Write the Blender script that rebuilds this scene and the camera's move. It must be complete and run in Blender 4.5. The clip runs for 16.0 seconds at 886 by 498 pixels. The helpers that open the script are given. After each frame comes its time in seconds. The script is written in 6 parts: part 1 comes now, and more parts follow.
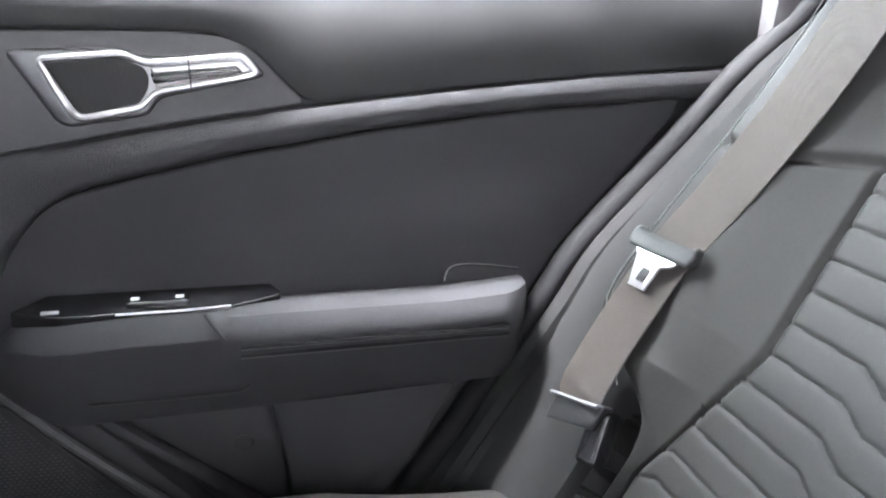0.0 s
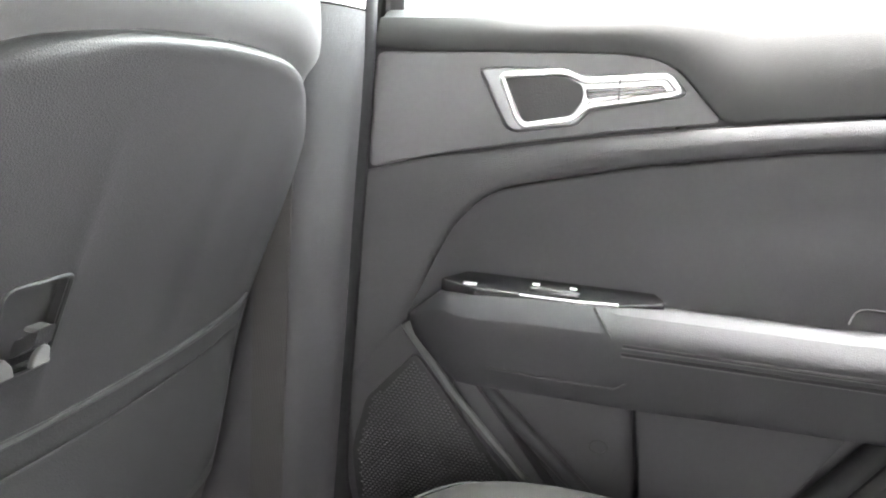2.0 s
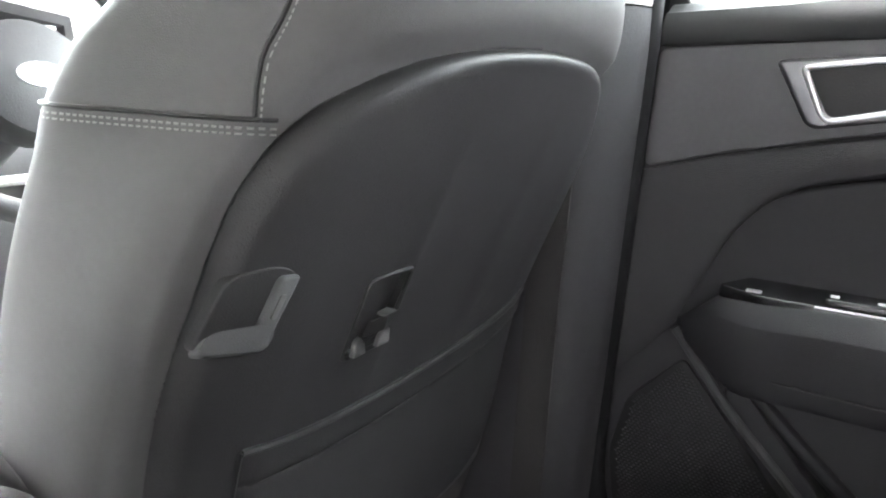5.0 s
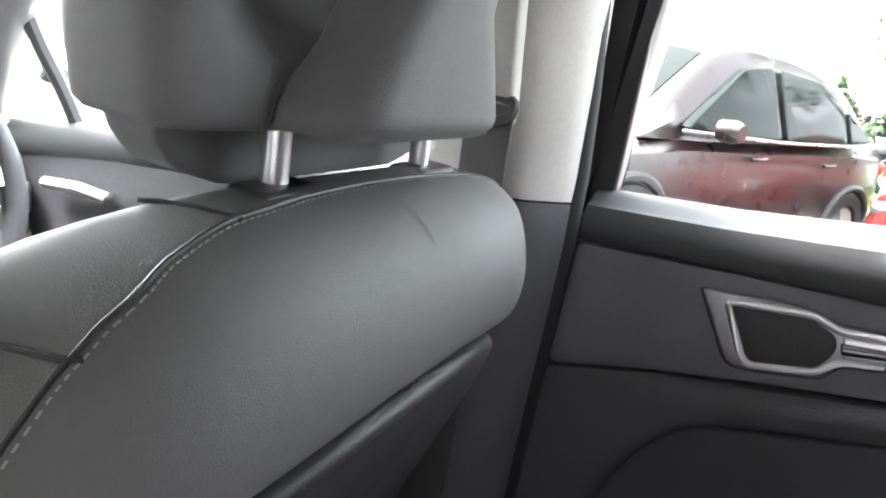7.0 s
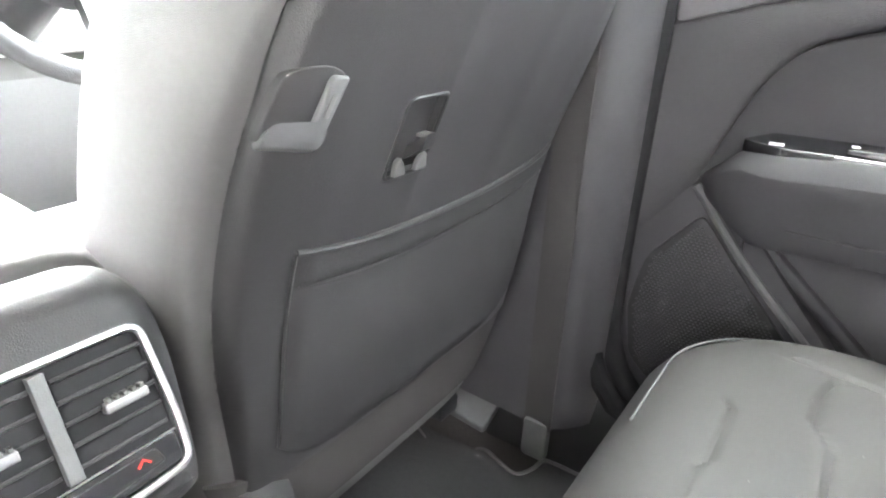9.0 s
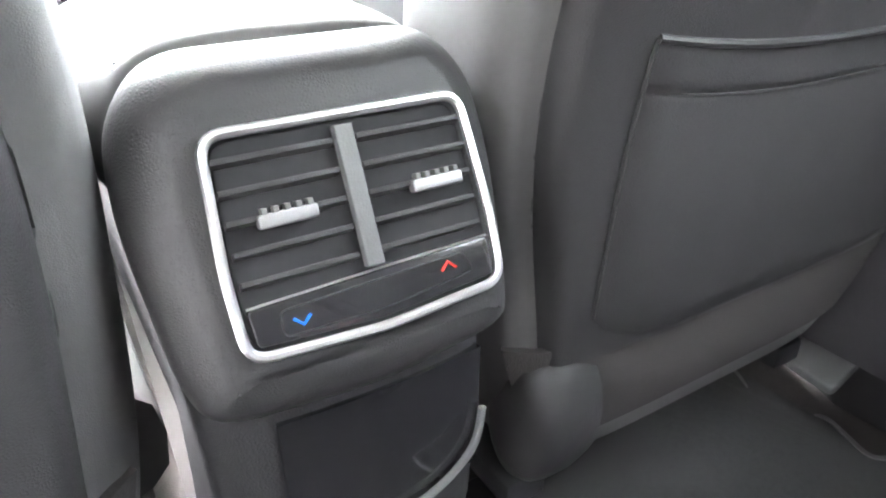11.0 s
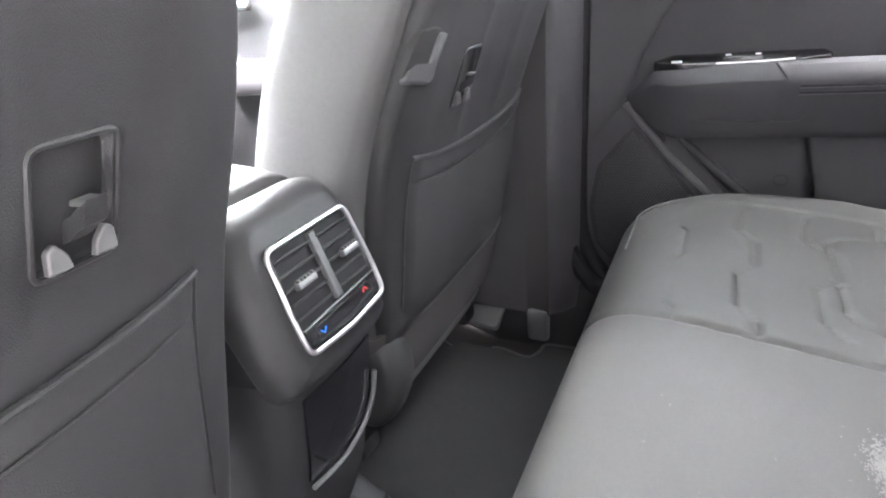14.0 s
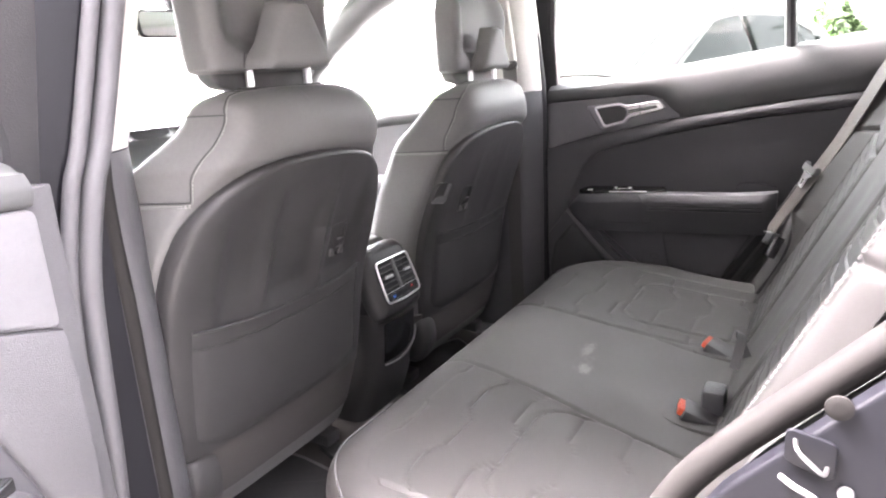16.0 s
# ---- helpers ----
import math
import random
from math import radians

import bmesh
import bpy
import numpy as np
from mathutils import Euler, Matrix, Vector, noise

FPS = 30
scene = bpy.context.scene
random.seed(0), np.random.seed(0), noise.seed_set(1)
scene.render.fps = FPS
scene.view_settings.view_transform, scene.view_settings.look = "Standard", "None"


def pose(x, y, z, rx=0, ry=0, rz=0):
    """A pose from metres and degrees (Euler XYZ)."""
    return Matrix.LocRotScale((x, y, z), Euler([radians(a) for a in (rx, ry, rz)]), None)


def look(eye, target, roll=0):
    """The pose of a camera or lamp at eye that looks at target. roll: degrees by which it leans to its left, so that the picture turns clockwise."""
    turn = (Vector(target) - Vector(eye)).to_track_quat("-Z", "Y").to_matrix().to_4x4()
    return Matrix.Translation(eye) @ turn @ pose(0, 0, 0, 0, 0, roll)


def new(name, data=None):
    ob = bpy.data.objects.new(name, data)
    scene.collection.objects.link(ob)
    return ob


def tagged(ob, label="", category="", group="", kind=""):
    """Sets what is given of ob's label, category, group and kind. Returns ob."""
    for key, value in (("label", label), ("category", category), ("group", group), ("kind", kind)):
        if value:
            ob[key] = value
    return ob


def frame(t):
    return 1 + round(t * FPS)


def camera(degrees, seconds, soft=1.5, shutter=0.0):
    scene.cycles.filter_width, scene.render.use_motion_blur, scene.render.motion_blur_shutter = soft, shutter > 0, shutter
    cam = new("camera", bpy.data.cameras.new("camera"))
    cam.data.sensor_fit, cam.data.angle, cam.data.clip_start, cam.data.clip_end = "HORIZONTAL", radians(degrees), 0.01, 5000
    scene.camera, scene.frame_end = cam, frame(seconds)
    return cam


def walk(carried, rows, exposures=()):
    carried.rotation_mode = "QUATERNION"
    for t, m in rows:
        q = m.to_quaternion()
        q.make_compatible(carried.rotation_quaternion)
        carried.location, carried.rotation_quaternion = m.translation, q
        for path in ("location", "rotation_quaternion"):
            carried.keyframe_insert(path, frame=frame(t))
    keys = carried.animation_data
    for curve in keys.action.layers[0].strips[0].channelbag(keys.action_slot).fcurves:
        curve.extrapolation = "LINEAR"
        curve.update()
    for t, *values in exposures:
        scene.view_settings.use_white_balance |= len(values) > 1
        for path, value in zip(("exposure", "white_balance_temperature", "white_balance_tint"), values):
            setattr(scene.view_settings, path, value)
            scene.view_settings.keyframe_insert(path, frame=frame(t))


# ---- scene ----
cam = camera(68.3, 16.0, soft=2.1)
PATH = [
    (0, (0.014, -0.094, 0.804), (1.847, -0.664, 0.244), 4.0),
    (0.5, (0.012, -0.062, 0.801), (1.886, -0.479, 0.239), 4.7),
    (1, (0.007, -0.046, 0.786), (1.92, -0.219, 0.229), 5.2),
    (1.5, (-0.017, -0.032, 0.772), (1.917, 0.178, 0.307), 5.2),
    (2, (-0.039, -0.03, 0.749), (1.866, 0.383, 0.3), 5.7),
    (2.5, (-0.057, -0.001, 0.747), (1.813, 0.537, 0.285), 5.2),
    (3, (-0.074, 0.021, 0.748), (1.743, 0.688, 0.245), 4.3),
    (3.5, (-0.089, 0.028, 0.74), (1.678, 0.808, 0.222), 3.9),
    (3.7, (-0.095, 0.026, 0.738), (1.655, 0.843, 0.221), 3.1),
    (6, (0.013, 0.034, 0.829), (1.621, 1.097, 0.296), 5.0),
    (6.5, (0.078, 0.085, 0.905), (1.746, 1.04, 0.351), 8.2),
    (7, (0.078, 0.078, 0.946), (1.811, 0.897, 0.377), 10.1),
    (7.5, (0.063, 0.039, 0.945), (1.857, 0.767, 0.43), 6.9),
    (8, (-0.002, 0.005, 0.832), (1.762, 0.727, 0.228), 6.6),
    (8.5, (-0.061, 0.007, 0.757), (1.694, 0.723, 0.118), 5.3),
    (9, (-0.124, 0.004, 0.707), (1.419, 0.999, -0.085), 3.2),
    (9.2, (-0.138, 0.011, 0.658), (1.269, 1.168, -0.169), 3.1),
    (9.5, (-0.135, 0.034, 0.617), (1.059, 1.356, -0.292), 2.7),
    (9.7, (-0.12, 0.054, 0.575), (0.953, 1.511, -0.276), 1.0),
    (12, (-0.101, 0.071, 0.575), (0.766, 1.637, -0.317), -2.4),
    (12.5, (-0.134, 0.056, 0.602), (0.832, 1.596, -0.233), -3.9),
    (13, (-0.172, 0.021, 0.639), (1.11, 1.357, -0.114), -2.9),
    (13.3, (-0.235, 0.016, 0.648), (1.268, 1.113, -0.084), -1.7),
    (13.5, (-0.28, -0.002, 0.662), (1.306, 0.892, -0.166), -6.6),
    (14, (-0.441, 0.009, 0.699), (1.239, 0.768, -0.077), -4.1),
    (14.5, (-0.628, -0.054, 0.708), (1.115, 0.599, -0.024), 2.7),
    (14.8, (-0.739, -0.135, 0.745), (1.0, 0.57, 0.054), 0.1),
    (15, (-0.805, -0.234, 0.77), (0.916, 0.531, 0.099), -2.8),
    (15.2, (-0.851, -0.284, 0.803), (0.86, 0.477, 0.099), -2.5),
    (15.5, (-0.942, -0.353, 0.83), (0.746, 0.542, 0.24), 0.4),
    (15.6, (-0.979, -0.385, 0.843), (0.693, 0.551, 0.269), -1.3),
    (16, (-1.165, -0.506, 0.912), (0.485, 0.49, 0.379), -3.2),
]
EXPOSE = [(0.0, 7.05, 6100, 18), (0.5, 7.60, 6100, 16), (1.0, 7.75, 6250, 16), (1.5, 7.95, 6450, 14), (2.0, 8.15, 6600, 13), (2.5, 8.20, 6600, 13),
          (3.0, 8.35, 6600, 13), (3.7, 7.70, 6500, 14), (5.8, 6.45, 6400, 15), (6.5, 6.10, 6450, 16), (7.0, 5.75, 6350, 18), (7.5, 5.70, 6350, 19),
          (8.0, 6.55, 6300, 13), (8.5, 8.30, 6450, 13), (9.0, 8.45, 6500, 15), (9.5, 7.78, 6450, 16), (12.0, 8.22, 6300, 16), (12.5, 7.82, 6300, 16),
          (13.0, 7.32, 6300, 17), (13.5, 7.22, 6400, 20), (14.0, 7.67, 6350, 19), (14.5, 7.92, 6550, 20), (15.0, 7.77, 6600, 22), (15.5, 7.47, 6700, 23),
          (16.0, 6.72, 6650, 25)]
walk(cam, [(t, look(eye, target, roll)) for t, eye, target, roll in PATH], [(t, e, k, g) for t, e, k, g in EXPOSE])

# ---- light: a bright overcast sky that comes in through the glass and the open door ----
world = bpy.data.worlds.new("sky")
scene.world = world
world.use_nodes = True
wn = world.node_tree
sky = wn.nodes.new("ShaderNodeTexSky")
sky.sky_type, sky.sun_disc = "NISHITA", False
sky.sun_elevation, sky.sun_rotation = radians(58), radians(-7)
sky.air_density, sky.dust_density, sky.ozone_density = 1.0, 4.0, 1.0
grey = wn.nodes.new("ShaderNodeHueSaturation")
grey.inputs["Saturation"].default_value = 0.12
wn.links.new(sky.outputs[0], grey.inputs["Color"])
wn.links.new(grey.outputs[0], wn.nodes["Background"].inputs["Color"])
wn.nodes["Background"].inputs["Strength"].default_value = 0.15
sun = new("sun", bpy.data.lights.new("sun", "SUN"))
sun.data.energy, sun.data.angle, sun.data.color = 0.6, radians(24), (1.0, 0.97, 0.93)
sun.matrix_world = look((-0.45, 3.6, 5.6), (0, 0.2, 0))


# ---- materials ----
def mat(name, col, rough=0.5, metal=0.0, var=0.12, scale=6.0, bump=0.0, bscale=400.0, coat=0.0, fine=0.0, sheen=0.0, kind="noise"):
    """Base colour with large and fine variation, roughness that wanders, and a fine relief."""
    m = bpy.data.materials.new(name)
    m.use_nodes = True
    nt = m.node_tree
    b = nt.nodes["Principled BSDF"]
    b.inputs["Metallic"].default_value = metal
    b.inputs["Coat Weight"].default_value = coat
    b.inputs["Sheen Weight"].default_value = sheen
    tc = nt.nodes.new("ShaderNodeTexCoord")
    big = nt.nodes.new("ShaderNodeTexNoise")
    big.inputs["Scale"].default_value, big.inputs["Detail"].default_value = scale, 5
    nt.links.new(tc.outputs["Object"], big.inputs["Vector"])
    small = nt.nodes.new("ShaderNodeTexNoise")
    small.inputs["Scale"].default_value, small.inputs["Detail"].default_value = scale * 30, 3
    nt.links.new(tc.outputs["Object"], small.inputs["Vector"])
    add = nt.nodes.new("ShaderNodeMath")
    add.operation = "MULTIPLY_ADD"
    add.inputs[1].default_value = 0.35 + fine
    nt.links.new(small.outputs[0], add.inputs[0])
    nt.links.new(big.outputs[0], add.inputs[2])
    ramp = nt.nodes.new("ShaderNodeValToRGB")
    ramp.color_ramp.elements[0].position, ramp.color_ramp.elements[1].position = 0.42, 0.92
    ramp.color_ramp.elements[0].color = (*[c * (1 - var) for c in col], 1)
    ramp.color_ramp.elements[1].color = (*[min(1, c * (1 + var)) for c in col], 1)
    nt.links.new(add.outputs[0], ramp.inputs[0])
    nt.links.new(ramp.outputs[0], b.inputs["Base Color"])
    rr = nt.nodes.new("ShaderNodeMapRange")
    rr.inputs[1].default_value, rr.inputs[2].default_value = 0.3, 0.75
    rr.inputs[3].default_value, rr.inputs[4].default_value = max(0.02, rough * 0.85), min(1, rough * 1.15)
    nt.links.new(big.outputs[0], rr.inputs[0])
    nt.links.new(rr.outputs[0], b.inputs["Roughness"])
    if bump:
        if kind == "cells":
            t = nt.nodes.new("ShaderNodeTexVoronoi")
            t.feature = "DISTANCE_TO_EDGE"
        elif kind == "weave":
            t = nt.nodes.new("ShaderNodeTexWave")
            t.inputs["Distortion"].default_value = 1.5
        else:
            t = nt.nodes.new("ShaderNodeTexNoise")
        t.inputs["Scale"].default_value = bscale
        nt.links.new(tc.outputs["Object"], t.inputs["Vector"])
        bm_ = nt.nodes.new("ShaderNodeBump")
        bm_.inputs["Strength"].default_value, bm_.inputs["Distance"].default_value = bump, 0.002
        nt.links.new(t.outputs[0], bm_.inputs["Height"])
        nt.links.new(bm_.outputs[0], b.inputs["Normal"])
    return m


LEATHER = mat("grey_leather", (0.100, 0.100, 0.098), 0.6, bump=0.13, bscale=800, kind="cells")
LEATHER.node_tree.nodes["Principled BSDF"].inputs["Specular IOR Level"].default_value = 0.3
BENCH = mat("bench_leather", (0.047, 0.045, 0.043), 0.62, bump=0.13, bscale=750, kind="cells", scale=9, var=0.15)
# the bench leather twice more, darkened in place of shade on backrests and sides
BENCH_SHADED = mat("bench_leather_shaded", (0.036, 0.0345, 0.033), 0.62, bump=0.13, bscale=750, kind="cells", scale=9, var=0.15)
BENCH_DEEP_SHADE = mat("bench_leather_deep_shade", (0.030, 0.029, 0.028), 0.6, bump=0.13, bscale=750, kind="cells", scale=9, var=0.15)
SHELL = mat("shell_plastic", (0.030, 0.030, 0.030), 0.48, bump=0.2, bscale=600, kind="cells")
POCKET = mat("pocket_cloth", (0.021, 0.021, 0.021), 0.75, bump=0.3, bscale=900)
FLAP = mat("flap_cloth", (0.044, 0.041, 0.039), 0.9, bump=0.5, bscale=700, fine=0.3)
DOORP = mat("door_plastic", (0.052, 0.052, 0.055), 0.55, bump=0.5, bscale=500, kind="cells")
PAD = mat("door_pad", (0.046, 0.046, 0.049), 0.62, bump=0.2, bscale=450, kind="cells")
BELTLINE = mat("belt_plastic", (0.095, 0.098, 0.098), 0.6, bump=0.15, bscale=600, kind="cells")
BELTPAD = mat("belt_roll", (0.046, 0.048, 0.048), 0.6, bump=0.15, bscale=600, kind="cells")
MESHP = mat("mesh_panel", (0.14, 0.14, 0.145), 0.38, metal=0.3, bump=0.35, bscale=700, kind="cells")
CHROME = mat("satin_chrome", (0.74, 0.74, 0.75), 0.36, metal=1.0, var=0.05)
SATIN = mat("dark_satin_metal", (0.30, 0.30, 0.31), 0.34, metal=1.0, var=0.05)
GLOSS = mat("gloss_black", (0.012, 0.012, 0.013), 0.12, coat=0.5, var=0.3)
DARK = mat("dark_plastic", (0.025, 0.025, 0.026), 0.5, bump=0.2, bscale=500)
CBODY = mat("console_plastic", (0.026, 0.026, 0.027), 0.8, bump=0.3, bscale=450, kind="cells")
CBODY.node_tree.nodes["Principled BSDF"].inputs["Specular IOR Level"].default_value = 0.2
RUBBER = mat("rubber_seal", (0.018, 0.018, 0.019), 0.75, var=0.3)
QTRIM = mat("quarter_plastic", (0.023, 0.023, 0.023), 0.75, bump=0.2, bscale=500, kind="cells")
for m_ in (BENCH, BENCH_SHADED, BENCH_DEEP_SHADE, SHELL, PAD):
    m_.node_tree.nodes["Principled BSDF"].inputs["Specular IOR Level"].default_value = 0.32
for m_ in (RUBBER, QTRIM):
    m_.node_tree.nodes["Principled BSDF"].inputs["Specular IOR Level"].default_value = 0.2
PALEG = mat("pale_grey_plastic", (0.10, 0.10, 0.098), 0.4)
DUST = mat("dust", (0.115, 0.112, 0.108), 0.95, var=0.3, scale=60)
GREYSEAL = mat("grey_seal", (0.0115, 0.0108, 0.0102), 0.8)
GREYSEAL.node_tree.nodes["Principled BSDF"].inputs["Specular IOR Level"].default_value = 0.15
CARPET = mat("carpet", (0.040, 0.037, 0.035), 0.95, bump=0.8, bscale=900, fine=0.6, var=0.3)
MATTE = mat("floor_mat", (0.03, 0.03, 0.03), 0.9, bump=0.8, bscale=1200, fine=0.5, var=0.3)
PALE = mat("pale_trim", (0.45, 0.44, 0.41), 0.7, bump=0.1, bscale=500)
HEADL = mat("headliner_cloth", (0.5, 0.49, 0.46), 0.95, bump=0.2, bscale=900)
WEBPALE = mat("pale_webbing", (0.092, 0.078, 0.070), 0.6, bump=0.5, bscale=900, kind="weave")
WEB = mat("belt_webbing", (0.048, 0.046, 0.045), 0.65, bump=0.25, bscale=900, kind="weave")
THREAD = mat("pale_thread", (0.27, 0.27, 0.26), 0.8)
ORANGE = mat("orange_button", (0.48, 0.07, 0.03), 0.45)
BLUE = mat("blue_print", (0.02, 0.22, 0.9), 0.4)
RED = mat("red_print", (0.85, 0.05, 0.04), 0.4)
WHITE = mat("white_print", (0.8, 0.8, 0.8), 0.5)
BODY = mat("body_paint", (0.0058, 0.006, 0.0076), 0.4, var=0.08)
BODY.node_tree.nodes["Principled BSDF"].inputs["Specular IOR Level"].default_value = 0.14
STEEL = mat("steel", (0.6, 0.6, 0.6), 0.3, metal=1.0)
DSTEEL = mat("dull_steel", (0.30, 0.30, 0.30), 0.45, metal=1.0)
DASH = mat("dash_plastic", (0.10, 0.10, 0.10), 0.6, bump=0.2, bscale=400)
MAROON = mat("maroon_paint", (0.014, 0.0062, 0.0068), 0.3, coat=0.3, var=0.1)
REDCAR = mat("red_paint", (0.13, 0.012, 0.010), 0.25, coat=0.5, var=0.1)
DGLASS = mat("dark_glass", (0.010, 0.013, 0.012), 0.08)
DGLASS.node_tree.nodes["Principled BSDF"].inputs["Specular IOR Level"].default_value = 0.06
TYRE = mat("tyre_rubber", (0.02, 0.02, 0.02), 0.8)
ASPH = mat("pale_concrete", (0.22, 0.215, 0.205), 0.9, scale=1.5, var=0.2, bump=0.4, bscale=60)
GRASS = mat("grass", (0.09, 0.17, 0.03), 0.9, scale=2, var=0.4, bump=0.8, bscale=40)
LEAF = mat("leaf", (0.05, 0.085, 0.028), 0.6, scale=2, var=0.4)
BARK = mat("bark", (0.12, 0.09, 0.07), 0.9, bump=0.6, bscale=30)
WALLP = mat("white_cladding", (0.75, 0.74, 0.72), 0.7, scale=1)

GLASS = bpy.data.materials.new("window_glass")
GLASS.use_nodes = True
_g = GLASS.node_tree
_mix = _g.nodes.new("ShaderNodeMixShader")
_tr = _g.nodes.new("ShaderNodeBsdfTransparent")
_tr.inputs[0].default_value = (0.86, 0.9, 0.88, 1)
_gl = _g.nodes.new("ShaderNodeBsdfGlossy")
_gl.inputs["Roughness"].default_value = 0.02
_mix.inputs[0].default_value = 0.04
_g.links.new(_tr.outputs[0], _mix.inputs[1])
_g.links.new(_gl.outputs[0], _mix.inputs[2])
_g.links.new(_mix.outputs[0], _g.nodes["Material Output"].inputs["Surface"])
# glass for unseen rear panes, darkened to dim the light from behind
DIM_GLASS = GLASS.copy()
DIM_GLASS.name = "dim_glass"
DIM_GLASS.node_tree.nodes["Transparent BSDF"].inputs[0].default_value = (0.13, 0.14, 0.135, 1)
TINT = GLASS.copy()
TINT.name = "tinted_glass"
TINT.node_tree.nodes["Transparent BSDF"].inputs[0].default_value = (0.62, 0.65, 0.63, 1)


# ---- mesh helpers ----
def obj(name, bm, material, parent=None, label="", smooth=True):
    bmesh.ops.recalc_face_normals(bm, faces=bm.faces)
    me = bpy.data.meshes.new(name)
    bm.to_mesh(me)
    bm.free()
    me.materials.append(material)
    if smooth:
        for p in me.polygons:
            p.use_smooth = True
        me.set_sharp_from_angle(angle=radians(38))
    ob = new(name, me)
    if parent is not None:
        ob.parent = parent
    if label:
        ob["label"] = label
    return ob


part = obj


def thing(name, label, category, group="", kind=""):
    return tagged(new(name), label, category, group, kind)


def lerp(table, z):
    """A value from rows of (key, value), smooth between them."""
    if z <= table[0][0]:
        return table[0][1]
    for (a, va), (b, vb) in zip(table, table[1:]):
        if z <= b:
            f = (z - a) / (b - a)
            return va + (vb - va) * f
    return table[-1][1]


def smooth(pts, n=6, closed=False):
    """Catmull-Rom through the points."""
    pts = [Vector(p) for p in pts]
    out, m = [], len(pts)
    for i in range(m if closed else m - 1):
        p0, p1, p2, p3 = (pts[(i - 1) % m] if closed or i else pts[0], pts[i], pts[(i + 1) % m], pts[(i + 2) % m] if closed or i < m - 2 else pts[-1])
        for k in range(n):
            t = k / n
            out.append(0.5 * (2 * p1 + (p2 - p0) * t + (2 * p0 - 5 * p1 + 4 * p2 - p3) * t * t + (3 * p1 - p0 - 3 * p2 + p3) * t ** 3))
    if not closed:
        out.append(pts[-1])
    return out


def rounded(poly, r=0.01, n=5):
    """A polygon with its corners cut round."""
    out, m = [], len(poly)
    for i in range(m):
        p, a, b = Vector(poly[i]), Vector(poly[i - 1]), Vector(poly[(i + 1) % m])
        da, db = a - p, b - p
        ra, rb = min(r, da.length * 0.45), min(r, db.length * 0.45)
        s, e = p + da.normalized() * ra, p + db.normalized() * rb
        for k in range(n + 1):
            t = k / n
            out.append((1 - t) ** 2 * s + 2 * t * (1 - t) * p + t * t * e)
    return out


def bridge(bm, rings, closed=True, cap0=True, cap1=True):
    vs = [[bm.verts.new(p) for p in r] for r in rings]
    n = len(vs[0])
    for a, b in zip(vs, vs[1:]):
        for i in range(n if closed else n - 1):
            j = (i + 1) % n
            bm.faces.new((a[i], a[j], b[j], b[i]))
    if closed and cap0:
        bmesh.ops.triangulate(bm, faces=[bm.faces.new(vs[0])])
    if closed and cap1:
        bmesh.ops.triangulate(bm, faces=[bm.faces.new(vs[-1])])
    return vs


def loft(rings, cap=True):
    bm = bmesh.new()
    bridge(bm, rings, True, cap, cap)
    return bm


def slab(poly, place, d0, d1, b=0.004, seg=3):
    """A plate with outline poly, from depth d0 (its back) to d1 (its face), whose face edge is rounded by b."""
    poly = [Vector(p[:2]) for p in poly]
    m = len(poly)
    area = sum(poly[i].x * poly[(i + 1) % m].y - poly[(i + 1) % m].x * poly[i].y for i in range(m))
    sgn = 1 if area > 0 else -1
    nor = []
    for i in range(m):
        a, c = (poly[i] - poly[i - 1]), (poly[(i + 1) % m] - poly[i])
        a, c = (a.normalized() if a.length > 1e-9 else c.normalized()), (c.normalized() if c.length > 1e-9 else a.normalized())
        na = Vector((-a.y - c.y, a.x + c.x))
        nor.append(na.normalized() * sgn if na.length > 1e-6 else Vector((0, 0)))
    way = 1 if d1 > d0 else -1
    rings = [[place(p.x, p.y, d0) for p in poly]]
    for k in range(seg + 1):
        a = math.pi / 2 * k / seg
        ins, dep = b * (1 - math.cos(a)), d1 - way * b * (1 - math.sin(a))
        rings.append([place(*(p + n * ins), dep) for p, n in zip(poly, nor)])
    return loft(rings)


def tube(path, r, seg=8, closed=False, squash=1.0, up=None):
    """A round bar along a path; squash flattens it across up."""
    path = [Vector(p) for p in path]
    rings, m = [], len(path)
    ref = Vector(up) if up else None
    for i in range(m):
        a = path[i - 1] if (i or closed) else path[0]
        c = path[(i + 1) % m] if (i < m - 1 or closed) else path[-1]
        t = (c - a).normalized()
        if ref is None:
            ref = t.orthogonal()
        s = t.cross(ref).normalized()
        u = s.cross(t).normalized()
        if not up:
            ref = u
        rings.append([path[i] + r * (math.cos(k / seg * math.tau) * s + squash * math.sin(k / seg * math.tau) * u) for k in range(seg)])
    bm = bmesh.new()
    if closed:
        bridge(bm, rings + [rings[0]], True, False, False)
        bmesh.ops.remove_doubles(bm, verts=bm.verts, dist=1e-6)
    else:
        bridge(bm, rings)
    return bm


def strip(path, width, thick, across):
    """A flat band along a path, lying along the direction across."""
    path, across = [Vector(p) for p in path], Vector(across).normalized()
    rings = []
    for i, p in enumerate(path):
        t = (path[min(i + 1, len(path) - 1)] - path[max(i - 1, 0)]).normalized()
        s = (across - t * across.dot(t)).normalized()
        n = t.cross(s)
        w, h = width / 2, thick / 2
        rings.append([p + s * w + n * h, p + s * w - n * h, p - s * w - n * h, p - s * w + n * h])
    return loft(rings)


